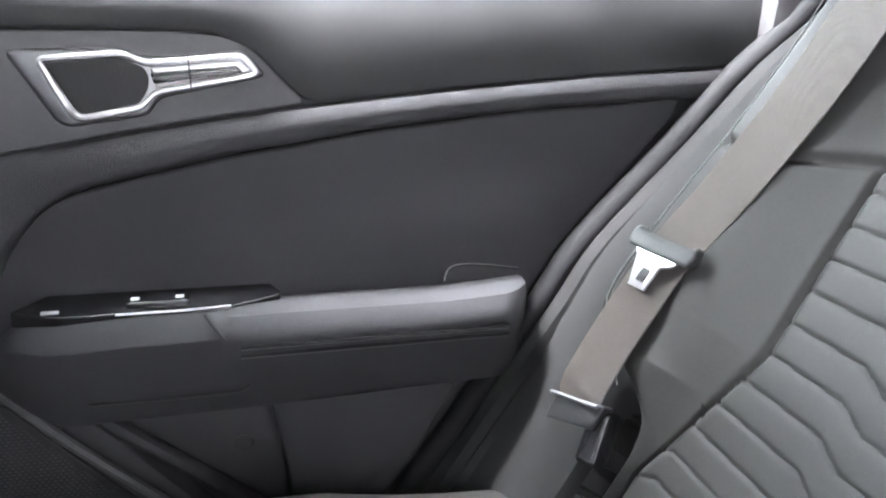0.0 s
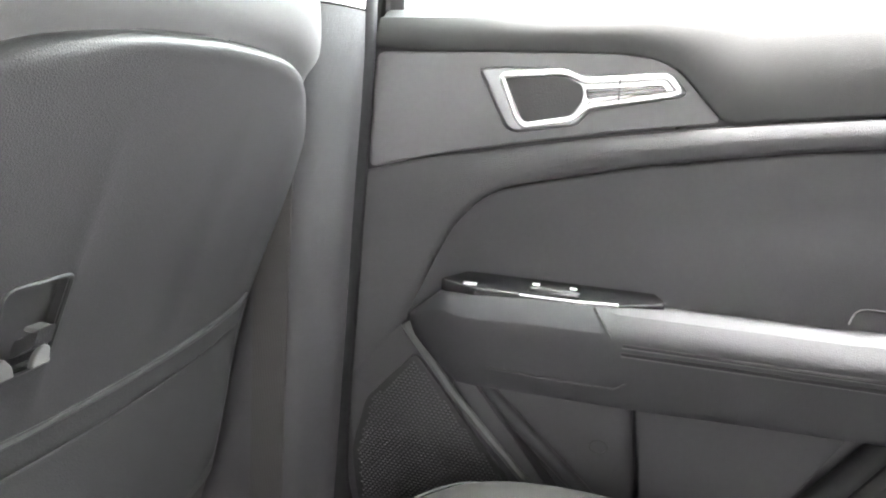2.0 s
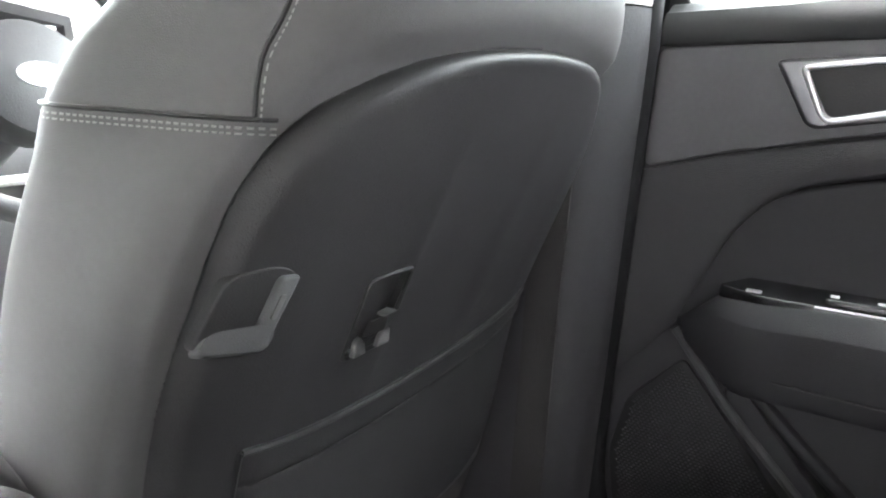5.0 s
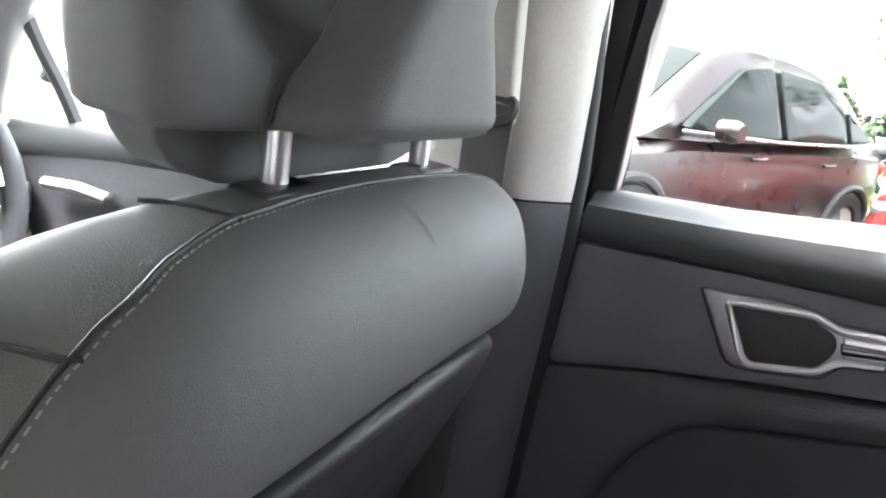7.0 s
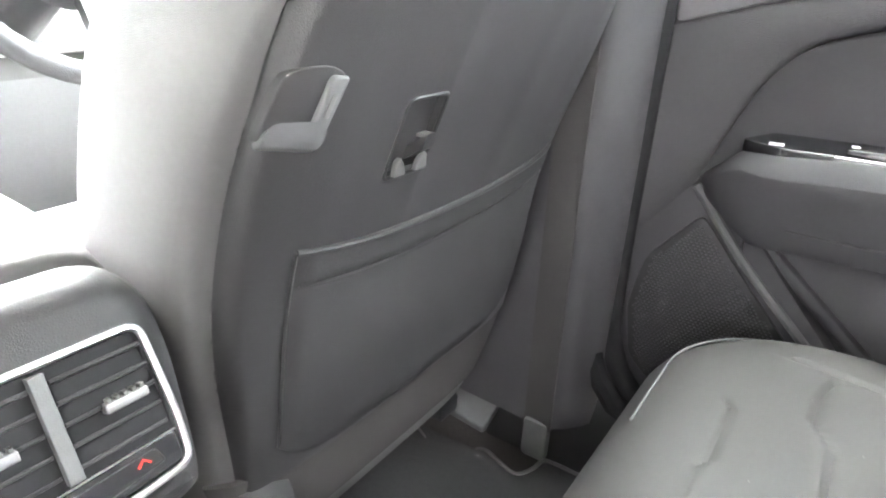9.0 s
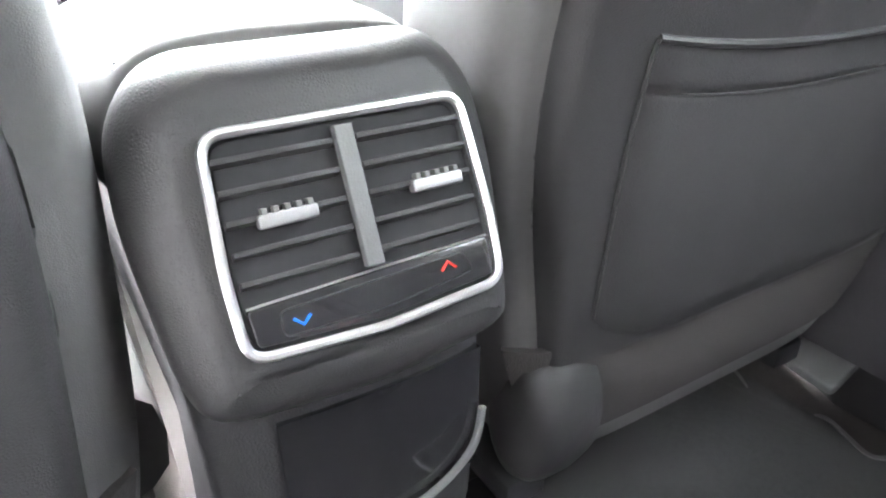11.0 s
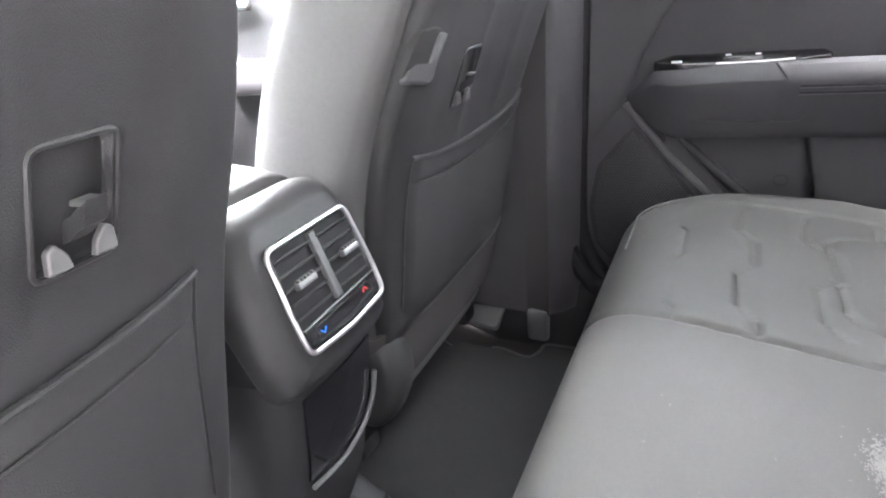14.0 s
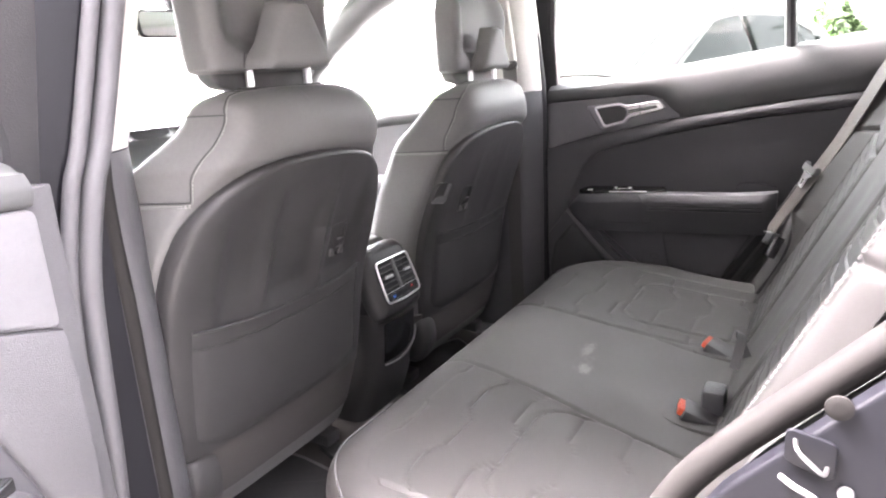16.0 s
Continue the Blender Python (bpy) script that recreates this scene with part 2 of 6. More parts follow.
def sheet(f, us, vs, thick=0.0, flip=1):
    """A surface f(u, v) over two lists; thick gives it a back."""
    bm = bmesh.new()
    vv = [[bm.verts.new(f(u, v)) for v in vs] for u in us]
    for i in range(len(us) - 1):
        for j in range(len(vs) - 1):
            bm.faces.new((vv[i][j], vv[i + 1][j], vv[i + 1][j + 1], vv[i][j + 1]))
    if thick:
        # a back at the given depth behind the face, closed along the rim; flip turns the side it lies on
        bm.normal_update()
        nu, nv = len(us), len(vs)
        back = [[bm.verts.new(v.co - v.normal * thick * flip) for v in row] for row in vv]
        for i in range(nu - 1):
            for j in range(nv - 1):
                bm.faces.new((back[i][j], back[i][j + 1], back[i + 1][j + 1], back[i + 1][j]))
        rim = [(i, 0) for i in range(nu)] + [(nu - 1, j) for j in range(1, nv)] + [(i, nv - 1) for i in range(nu - 2, -1, -1)] + [(0, j) for j in range(nv - 2, 0, -1)]
        for (a, b), (c, d) in zip(rim, rim[1:] + rim[:1]):
            bm.faces.new((vv[a][b], vv[c][d], back[c][d], back[a][b]))
    return bm


def block(cx, cy, cz, sx, sy, sz, b=0.005, seg=2):
    bm = bmesh.new()
    bmesh.ops.create_cube(bm, size=1, matrix=Matrix.Translation((cx, cy, cz)) @ Matrix.Diagonal((sx, sy, sz, 1)))
    if b:
        bmesh.ops.bevel(bm, geom=bm.edges[:], offset=b, segments=seg, affect="EDGES", profile=0.5)
    return bm


def span(a, b, n):
    return [a + (b - a) * i / (n - 1) for i in range(n)]


# ---- floor, tunnel ----
def floor_z(x, y):
    hump = 0.12 * math.exp(-((abs(x) / 0.13) ** 4))
    kick = 0.10 * max(0.0, min(1.0, (y - 0.40) / 0.25))
    return hump + kick * (1 if abs(x) > 0.1 else 0.4)


floor = obj("floor", sheet(lambda x, y: Vector((x, y, floor_z(x, y))), span(-0.72, 0.72, 61), span(-0.6, 1.9, 51), 0.02), CARPET)
tagged(floor, "dark grey carpeted car floor with a raised centre tunnel", "floor", kind="structure")

# ---- roof ----
roof = obj("ceiling", sheet(lambda x, y: Vector((x, y, 1.24 - 0.05 * (x / 0.6) ** 4 - 0.03 * ((y - 0.1) / 0.9) ** 2)), span(-0.62, 0.62, 21), span(-1.5, 1.05, 21), 0.03), HEADL)
tagged(roof, "pale grey cloth headliner over the cabin", "ceiling", kind="structure")


# ---- a rear door, built as the closed one on the +x side; the face of its trim lies near x = 0.70 ----
def belt_top(y):
    return lerp([(-0.75, 0.968), (-0.59, 0.949), (-0.4, 0.922), (-0.2, 0.895), (0.024, 0.864), (0.10, 0.854), (0.21, 0.845), (0.3, 0.838)], y)


def band_low(y):
    return lerp([(-0.70, 0.82), (-0.638, 0.815), (-0.47, 0.796), (-0.305, 0.773), (-0.155, 0.749), (-0.045, 0.729), (0.045, 0.709), (0.139, 0.686), (0.232, 0.658)], y)


def insert_top(y):
    return lerp([(-0.68, 0.782), (-0.606, 0.776), (-0.393, 0.754), (-0.222, 0.726), (-0.079, 0.696), (0.041, 0.663), (0.06, 0.657), (0.078, 0.648)], y)


def rear_door(label, hinge, swing, side):
    """The door with its trim; side -1 mirrors it. It swings by degrees about the upright line hinge = (x, y)."""
    def P(y, z, d):
        # d is how far into the cabin a point stands from x = 0.70
        p = Vector((0.70 - d, y, z))
        if side < 0:
            p.x = -p.x
            q = Matrix.Rotation(radians(swing), 3, "Z") @ (p - Vector((hinge[0], hinge[1], 0)))
            p = q + Vector((hinge[0], hinge[1], 0))
        return p
    d = thing("rear_door", label, "car door", "rear doors")
    # carrier
    wide = [(0.26, 0.82), (0.26, 0.28), (0.24, 0.20), (0.20, 0.15), (0.14, 0.13), (-0.17, 0.12), (-0.25, 0.18), (-0.29, 0.26), (-0.386, 0.40), (-0.454, 0.51), (-0.50, 0.59), (-0.605, 0.706), (-0.675, 0.79), (-0.72, 0.85), (-0.73, 0.92), (-0.4, 0.89), (-0.2, 0.86), (0.06, 0.83)]
    for piece in ([(0.26, 0.815), (0.26, 0.28), (0.24, 0.20), (0.20, 0.15), (0.14, 0.13), (0.101, 0.128), (0.101, 0.815)],
                  [(0.10, 0.128), (-0.080, 0.125), (-0.052, 0.27), (0.082, 0.42), (0.10, 0.445)],
                  [(0.10, 0.815), (0.10, 0.430), (-0.107, 0.430), (-0.107, 0.83)],
                  [(-0.108, 0.83), (-0.111, 0.43), (-0.137, 0.30), (-0.168, 0.122), (-0.25, 0.18), (-0.29, 0.26), (-0.386, 0.40), (-0.454, 0.51), (-0.50, 0.59), (-0.605, 0.706), (-0.675, 0.79), (-0.72, 0.85), (-0.72, 0.89), (-0.4, 0.865)]):
        part("trim_panel", slab(rounded(piece, 0.004, 3), P, -0.035, -0.004, 0.002), DOORP, d, "dark grained plastic door trim")
    part("pocket_wall", slab(rounded([(0.10, 0.44), (-0.13, 0.44), (-0.18, 0.13), (-0.06, 0.13)], 0.01), P, -0.040, -0.034, 0.002), DOORP, d, "dark recess of the map pocket")
    part("door_skin", slab(rounded(wide, 0.02), P, -0.11, -0.041, 0.012), BODY, d, "painted steel door shell")
    # belt roll under the glass
    rings = []
    for y in span(0.228, -0.70, 60):
        zt = belt_top(y)
        zb = band_low(y) + 0.0008 if y < -0.156 else lerp([(-0.156, band_low(-0.156) + 0.0008), (-0.125, 0.775), (-0.10, 0.800), (-0.06, 0.812), (0.0, 0.81), (0.232, 0.796)], y)
        zt = max(zt, zb + 0.02)
        h = zt - zb
        rings.append([P(y, zb, -0.008), P(y, zb, 0.0022), P(y, zb + 0.001, 0.0036), P(y, zb + 0.004, 0.0052), P(y, zb + 0.25 * h, 0.0082), P(y, zb + 0.5 * h, 0.0065), P(y, zb + 0.72 * h, 0.001), P(y, zt - 0.011, -0.009), P(y, zt - 0.0045, -0.018), P(y, zt - 0.001, -0.029), P(y, zt, -0.040), P(y, zt - 0.001, -0.046), P(y, zt - 0.006, -0.050), P(y, zb, -0.050)])
    part("belt_pad", loft(rings), BELTPAD, d, "smooth grey upper door roll below the glass")
    # panel round the handle
    bez = [(0.229, 0.793), (0.055, 0.806), (-0.04, 0.812), (-0.08, 0.809), (-0.104, 0.797), (-0.152, 0.751), (-0.045, 0.731), (0.045, 0.711), (0.139, 0.688), (0.229, 0.661)]
    part("handle_panel", slab(rounded(bez, 0.012), P, -0.006, 0.004, 0.002), MESHP, d, "silver-grey fine meshed panel round the door handle")
    # curved band between panel and pad
    rings = []
    for y in span(0.229, -0.655, 60):
        zt = band_low(y) - 0.0006
        zb = insert_top(y) + 0.0022 if y < 0.07 else lerp([(0.07, 0.655), (0.10, 0.632), (0.127, 0.591), (0.15, 0.53), (0.17, 0.478), (0.229, 0.40)], y)
        h = zt - zb
        rings.append([P(y, zb, -0.006), P(y, zb, 0.004), P(y, zb + 0.06 * h, 0.0085), P(y, zb + 0.2 * h, 0.0115), P(y, zb + 0.5 * h, 0.013), P(y, zt - 0.2 * h, 0.0115), P(y, zt - 0.05 * h, 0.0085), P(y, zt - 0.001, 0.006), P(y, zt, 0.0035), P(y, zt, -0.006)])
    part("upper_band", loft(rings), DOORP, d, "curved dark band of grained plastic")
    # padded insert
    ins = [(0.166, 0.478), (0.150, 0.534), (0.129, 0.590), (0.106, 0.631), (0.080, 0.650)] + [(y, insert_top(y) + 0.001) for y in (0.041, -0.02, -0.079, -0.15, -0.222, -0.30, -0.393, -0.50, -0.585)] + [
           (-0.55, 0.712), (-0.46, 0.606), (-0.42, 0.54), (-0.395, 0.50), (-0.2, 0.49), (0.1, 0.47)]
    part("insert_pad", slab(smooth(ins, 3, True), P, -0.006, 0.005, 0.005, 4), PAD, d, "soft dark leatherette door pad")
    # armrest
    rings = []
    for y in span(0.163, -0.40, 48):
        f = min(1, (0.163 - y) / 0.10)
        top = lerp([(-0.40, 0.565), (-0.30, 0.556), (-0.07, 0.549), (0.02, 0.545), (0.12, 0.535), (0.163, 0.492)], y)
        low = lerp([(-0.40, 0.452), (-0.25, 0.445), (-0.1, 0.437), (0.03, 0.433), (0.089, 0.43), (0.156, 0.47), (0.163, 0.478)], y)
        dep = 0.062 * math.sin(f * math.pi / 2) ** 0.7 if y > -0.36 else 0.062 - 0.03 * ((-0.36 - y) / 0.04) ** 2
        dep = max(dep, 0.004)
        h = top - low
        pad = 0.006 if y < -0.075 else 0.0
        if y > -0.07:
            rings.append([P(y, low, -0.006), P(y, low, dep * 0.72), P(y, low + 0.08 * h, dep * 0.84), P(y, low + 0.3 * h, dep * 0.92), P(y, low + 0.6 * h, dep * 0.97), P(y, top - 0.225 * h, dep * 1.02),
                          P(y, top - 0.205 * h, dep * 1.005), P(y, top - 0.03 * h, dep * 0.74), P(y, top - 0.012 * h, dep * 0.66), P(y, top - 0.002, dep * 0.2), P(y, top - 0.004, -0.006)])
            continue
        rings.append([P(y, low, -0.006), P(y, low, dep * 0.72), P(y, low + 0.10 * h, dep * 0.86), P(y, low + 0.45 * h, dep * 0.95), P(y, low + 0.52 * h, dep * 0.93 + pad), P(y, low + 0.75 * h, dep + pad * 1.3),
                      P(y, top - 0.12 * h, dep * 0.95 + pad), P(y, top - 0.03 * h, dep * 0.82 + pad), P(y, top, dep * 0.6), P(y, top - 0.002, dep * 0.2), P(y, top - 0.004, -0.006)])
    part("armrest", loft(rings), PAD, d, "soft padded armrest of the door")
    for k, zo in enumerate((0.517, 0.507)):
        part("seam", tube([P(y, zo + 0.03 * (-0.085 - y), 0.0690 if k == 0 else 0.0668) for y in span(-0.085, -0.37, 14)], 0.0020, 6), RUBBER, d)
        part("stitch_line", tube([P(y, zo - 0.0024 + 0.03 * (-0.085 - y), 0.0690 if k == 0 else 0.0668) for y in span(-0.085, -0.37, 14)], 0.0008, 6), BELTLINE, d)
    part("pad_edge", tube([P(y, z, e) for y, z, e in ((-0.052, 0.548, 0.054), (-0.06, 0.538, 0.062), (-0.075, 0.518, 0.066), (-0.088, 0.503, 0.064))], 0.002, 6), DARK, d)
    part("groove", tube([P(y, z, 0.0605) for y, z in ((0.055, 0.462), (-0.02, 0.462), (-0.085, 0.464), (-0.095, 0.472))], 0.0012, 6), DARK, d)
    # grip well at the armrest's rear
    part("grip_lip", tube([P(*q) for q in smooth([(-0.302, 0.566, 0.03), (-0.312, 0.581, 0.024), (-0.35, 0.581, 0.02), (-0.395, 0.574, 0.016)], 5)], 0.0014, 8), RUBBER, d)
    # window switch plate
    sw = [(0.125, 0.0), (0.088, 0.034), (0.03, 0.040), (-0.105, 0.044), (-0.128, 0.006), (-0.075, -0.012), (0.08, -0.012)]
    S = lambda u, v, w: P(u, 0.541 + 0.006 * (0.1 - u) / 0.2 + w + 0.25 * v, 0.030 - v)
    plate = part("switch_plate", slab(rounded([(u, v) for u, v in sw], 0.008), S, -0.006, 0.007, 0.002), GLOSS, d, "gloss black window switch plate")
    part("chrome_strip", tube([S(0.03, -0.0115, 0.006), S(-0.03, -0.0125, 0.007), S(-0.076, -0.0125, 0.009)], 0.0011, 6), CHROME, plate)
    part("switch", slab(rounded([(0.022, -0.004), (0.022, 0.012), (-0.036, 0.012), (-0.036, -0.004)], 0.004), S, 0.006, 0.012, 0.002), GLOSS, plate, "window switch")
    for u in (0.014, -0.027):
        part("icon", slab(rounded([(u + 0.004, 0.001), (u + 0.004, 0.006), (u - 0.004, 0.006), (u - 0.004, 0.001)], 0.001), S, 0.011, 0.0125, 0.0002), WHITE, plate)
    part("chrome_tip", slab([(0.095, -0.006), (0.095, -0.002), (0.08, -0.002), (0.08, -0.006)], S, 0.006, 0.0085, 0.0004), CHROME, plate)
    # diagonal strip, map pocket, speaker
    part("diagonal_strip", tube([P(y, z, 0.008) for y, z in smooth([(0.166, 0.478), (0.12, 0.425), (0.085, 0.386), (-0.016, 0.291), (-0.06, 0.25), (-0.14, 0.18)], 4)], 0.006, 8), BELTLINE, d, "pale grey diagonal trim strip")
    part("pocket_rib", tube([P(y, z, -0.022) for y, z in ((0.084, 0.418), (0.022, 0.365), (-0.055, 0.302), (-0.12, 0.25), (-0.15, 0.2))], 0.012, 10, squash=0.8), DOORP, d, "soft diagonal rib in the map pocket")
    part("cup_mark", tube([P(-0.085 + 0.011 * math.cos(a), 0.345 + 0.009 * math.sin(a), -0.034) for a in span(0, math.tau, 17)[:-1]], 0.0012, 6, True), DARK, d)
    part("pocket_front", slab(rounded([(-0.112, 0.431), (-0.345, 0.442), (-0.30, 0.35), (-0.25, 0.27), (-0.2, 0.2), (-0.15, 0.17), (-0.138, 0.30)], 0.006), P, -0.02, 0.003, 0.003), PAD, d, "grained front of the map pocket")
    spk = [(0.152, 0.440), (0.212, 0.366), (0.226, 0.29), (0.212, 0.215), (0.18, 0.185), (0.10, 0.178), (-0.09, 0.178), (0.0, 0.275), (0.08, 0.36)]
    grille = part("speaker_grille", slab(rounded(spk, 0.012), P, -0.006, 0.0005, 0.0015), DARK, d, "speaker grille with rows of small slots")
    # rows of small raised lozenges on the grille
    bm = bmesh.new()
    m = len(spk)
    def inside(u, v):
        c = False
        for i in range(m):
            (x1, y1), (x2, y2) = spk[i], spk[(i + 1) % m]
            if (y1 > v) != (y2 > v) and u < (x2 - x1) * (v - y1) / (y2 - y1) + x1:
                c = not c
        return c
    for r in range(66):
        for c in range(54):
            u, v = 0.225 - c * 0.0058 - (r % 2) * 0.0029, 0.182 + r * 0.0040
            if all(inside(u + a, v + b) for a, b in ((0.009, 0), (-0.009, 0), (0, 0.008), (0, -0.008))):
                q = [bm.verts.new(P(u + a, v + b, 0.0006)) for a, b in ((0.0026, 0), (0, 0.0015), (-0.0026, 0), (0, -0.0015))]
                top = bm.verts.new(P(u, v, 0.0024))
                for i in range(4):
                    bm.faces.new((q[i], q[(i + 1) % 4], top))
    tagged(part("slots", bm, DOORP, grille, smooth=False), kind="stuff")
    # inner handle
    base = [(0.109, 0.783), (0.102, 0.7865), (0.018, 0.7935), (-0.004, 0.787), (-0.030, 0.789), (-0.088, 0.7985), (-0.097, 0.795), (-0.112, 0.778), (-0.108, 0.773), (-0.050, 0.758), (-0.016, 0.7495), (-0.005, 0.733), (0.062, 0.719), (0.073, 0.7235)]
    line = [(0.083, 0.779), (0.015, 0.7885), (-0.006, 0.781), (-0.090, 0.793), (-0.104, 0.779), (-0.099, 0.7755), (-0.045, 0.763), (-0.013, 0.7555), (0.001, 0.740), (0.052, 0.728), (0.059, 0.733)]
    part("handle_base", slab(rounded(base, 0.006), P, 0.0, 0.0075, 0.0045, 5), SATIN, d, "dark satin metal surround of the inner handle")
    part("handle_ring", tube([P(y, z, 0.0080) for y, z in rounded(line, 0.006, 4)], 0.0034, 8, True), CHROME, d, "bright chrome ring")
    part("handle_well", slab(rounded([(0.079, 0.777), (0.016, 0.785), (-0.004, 0.777), (-0.008, 0.768), (-0.006, 0.757), (0.002, 0.744), (0.050, 0.732), (0.056, 0.736)], 0.004), P, 0.004, 0.0084, 0.0006), DARK, d, "dark well behind the handle")
    lever = part("lever", slab(rounded([(-0.008, 0.778), (-0.089, 0.790), (-0.100, 0.778), (-0.046, 0.7655), (-0.014, 0.758)], 0.004), P, 0.004, 0.0092, 0.003), CHROME, d, "chrome pull lever with a dark grip slot")
    part("lever_slot", slab(rounded([(-0.009, 0.7725), (-0.086, 0.784), (-0.092, 0.778), (-0.012, 0.7625)], 0.002), P, 0.006, 0.0098, 0.0008), GLOSS, lever)
    part("lever_bar", tube([P(-0.012, 0.7675, 0.0101), P(-0.086, 0.7805, 0.0101)], 0.0013, 6), SATIN, lever)
    part("lever_joint", strip([P(-0.0425, 0.789, 0.0118), P(-0.0445, 0.761, 0.0118)], 0.0012, 0.001, P(1, 0, 0) - P(0, 0, 0)), RUBBER, lever)
    # glass
    gl = part("window_glass", slab([(0.215, 0.80), (-0.7, 0.90), (-0.62, 1.14), (0.17, 1.17)], lambda y, z, dd: P(y, z, dd - 0.10 * max(0, 0.84 - z) * 0 - 0.05 + 0.28 * max(0, z - 0.84)), -0.004, 0.0, 0.001), TINT, d, "tinted side window")
    gl.visible_shadow = False
    G = lambda y, z: P(y, z, -0.05 + 0.28 * max(0, z - 0.84))
    fr = part("window_frame", tube([G(0.235, 0.80), G(0.23, 0.9), G(0.20, 1.12), G(0.17, 1.18), G(-0.3, 1.185), G(-0.6, 1.15), G(-0.70, 1.05), G(-0.74, 0.95)], 0.016, 8), DARK, d, "black window frame")
    part("frame_plate", slab([(0.275, 0.80), (0.275, 1.19), (0.19, 1.19), (0.205, 1.0), (0.212, 0.83), (0.212, 0.80)], lambda y, z, dd: P(y, z, dd - 0.05 + 0.28 * max(0, z - 0.84)), -0.02, 0.012, 0.004), DARK, d, "black upright of the window frame")
    part("divider", tube([G(-0.40, 0.91), G(-0.385, 1.17)], 0.014, 8), DARK, d, "black upright bar before the quarter glass")
    return d


rear_door("closed rear door with dark grey trim and chrome handle", (0, 0), 0, 1)
rear_door("open rear door, dark grey trim, swung out from the pillar", (-0.765, 0.285), -78, -1)


# ---- body openings: seals, pillars, quarter trim on both sides ----
OPEN = [(0.245, 1.16), (0.243, 0.86), (0.242, 0.60), (0.242, 0.34), (0.234, 0.235), (0.20, 0.172), (0.15, 0.148), (-0.05, 0.14), (-0.17, 0.15), (-0.235, 0.215), (-0.27, 0.277), (-0.36, 0.419),
        (-0.428, 0.529), (-0.474, 0.607), (-0.58, 0.726), (-0.65, 0.809), (-0.72, 0.886), (-0.75, 0.98), (-0.70, 1.10), (-0.55, 1.17), (-0.2, 1.2), (0.15, 1.2)]


def tilt_in(z):
    return 0.30 * max(0, z - 0.84)


for s in (1, -1):
    word = "right" if s > 0 else "left"
    sh = 0.0 if s > 0 else 0.028
    line = smooth([(s * (0.684 - tilt_in(z)), y + (sh if y < -0.2 else 1.2 * sh if y > 0.1 else 0), z) for y, z in OPEN], 4, True)
    seal = obj("door_seal", tube(line, 0.016 if s > 0 else 0.013, 10, True), RUBBER if s > 0 else GREYSEAL)
    tagged(seal, "black rubber seal round the rear door opening", "door seal", kind="structure")
    line = smooth([(s * (0.665 - tilt_in(z)), y + (0.02 + 1.2 * sh if y > 0.1 else -0.022), z - (0.01 if z < 0.3 else 0)) for y, z in OPEN], 4, True)
    rim = obj("trim", tube(line, 0.016, 8, True), RUBBER)
    tagged(rim, "dark plastic trim edge beside the door seal", "trim", kind="structure")
    ridge = obj("trim", tube(smooth([(s * (0.665 - tilt_in(z)), y - 0.022, z - (0.01 if z < 0.3 else 0)) for y, z in OPEN[8:18]], 4), 0.0168, 8), QTRIM)
    tagged(ridge, "dark grey plastic ridge beside the door seal", "trim", kind="structure")
    lip = obj("trim", tube([Vector((p[0] - s * 0.016, p[1] - 0.010, p[2])) for p in smooth([(s * (0.684 - tilt_in(z)), y + (sh if y < -0.2 else 0), z) for y, z in OPEN[8:18]], 4)], 0.004, 6), GREYSEAL)
    tagged(lip, "thin grey lip along the door seal", "trim", kind="structure")
    # B-pillar: dark lower half, pale upper half
    def bp(z, low):
        x0, x1 = 0.615 - tilt_in(z), 0.668 - tilt_in(z)
        yb = 0.233 if s > 0 else 0.268
        wid = 0.15 + (0.10 * max(0, (0.4 - z) / 0.3) if low else 0)
        prof = [(x1 + 0.03, yb + 0.0), (x1, yb + 0.002), (x1 - 0.016, yb + 0.010), (x0 + 0.012, yb + 0.03), (x0, yb + 0.045), (x0 - 0.004, yb + 0.07), (x0 + 0.006, yb + wid), (x1 + 0.03, yb + wid + 0.02)]
        return [Vector((s * x, y, z)) for x, y in prof]
    low = obj("pillar", loft([bp(z, True) for z in span(0.10, 0.832, 14)]), DOORP)
    tagged(low, "dark grained plastic lower door pillar trim", "pillar", kind="structure")
    up = obj("pillar", loft([bp(z, False) for z in span(0.834, 1.22, 10)]), PALE)
    tagged(up, "pale grey upper door pillar trim", "pillar", kind="structure")
    # outer pillar skin
    skin = obj("pillar", loft([[Vector((s * (x - tilt_in(z)), y, z)) for x, y in ((0.70, 0.26), (0.775, 0.275), (0.78, 0.33), (0.70, 0.34))] for z in span(-0.05, 1.2, 8)]), BODY)
    tagged(skin, "dark painted steel door pillar", "pillar", kind="structure")
    # quarter trim between the seal and the bench back
    inx = lambda z: 0.625 if s < 0 else lerp([(0.2, 0.54), (0.46, 0.535), (0.50, 0.545), (0.525, 0.575), (0.55, 0.600), (0.625, 0.595), (0.73, 0.575), (0.83, 0.56), (1.2, 0.60)], z)
    outer = smooth([(-0.20, 0.165), (-0.285, 0.277), (-0.375, 0.419), (-0.443, 0.529), (-0.489, 0.607), (-0.595, 0.726), (-0.665, 0.809), (-0.735, 0.886), (-0.77, 0.98), (-0.73, 1.10), (-0.6, 1.18)], 3)
    inner = smooth([(-0.26, 0.165), (-0.34, 0.277), (-0.42, 0.42), (-0.447, 0.53), (-0.492, 0.627), (-0.599, 0.756), (-0.682, 0.858), (-0.75, 0.93), (-0.80, 1.0), (-0.78, 1.12), (-0.66, 1.2)], 3)
    rings = []
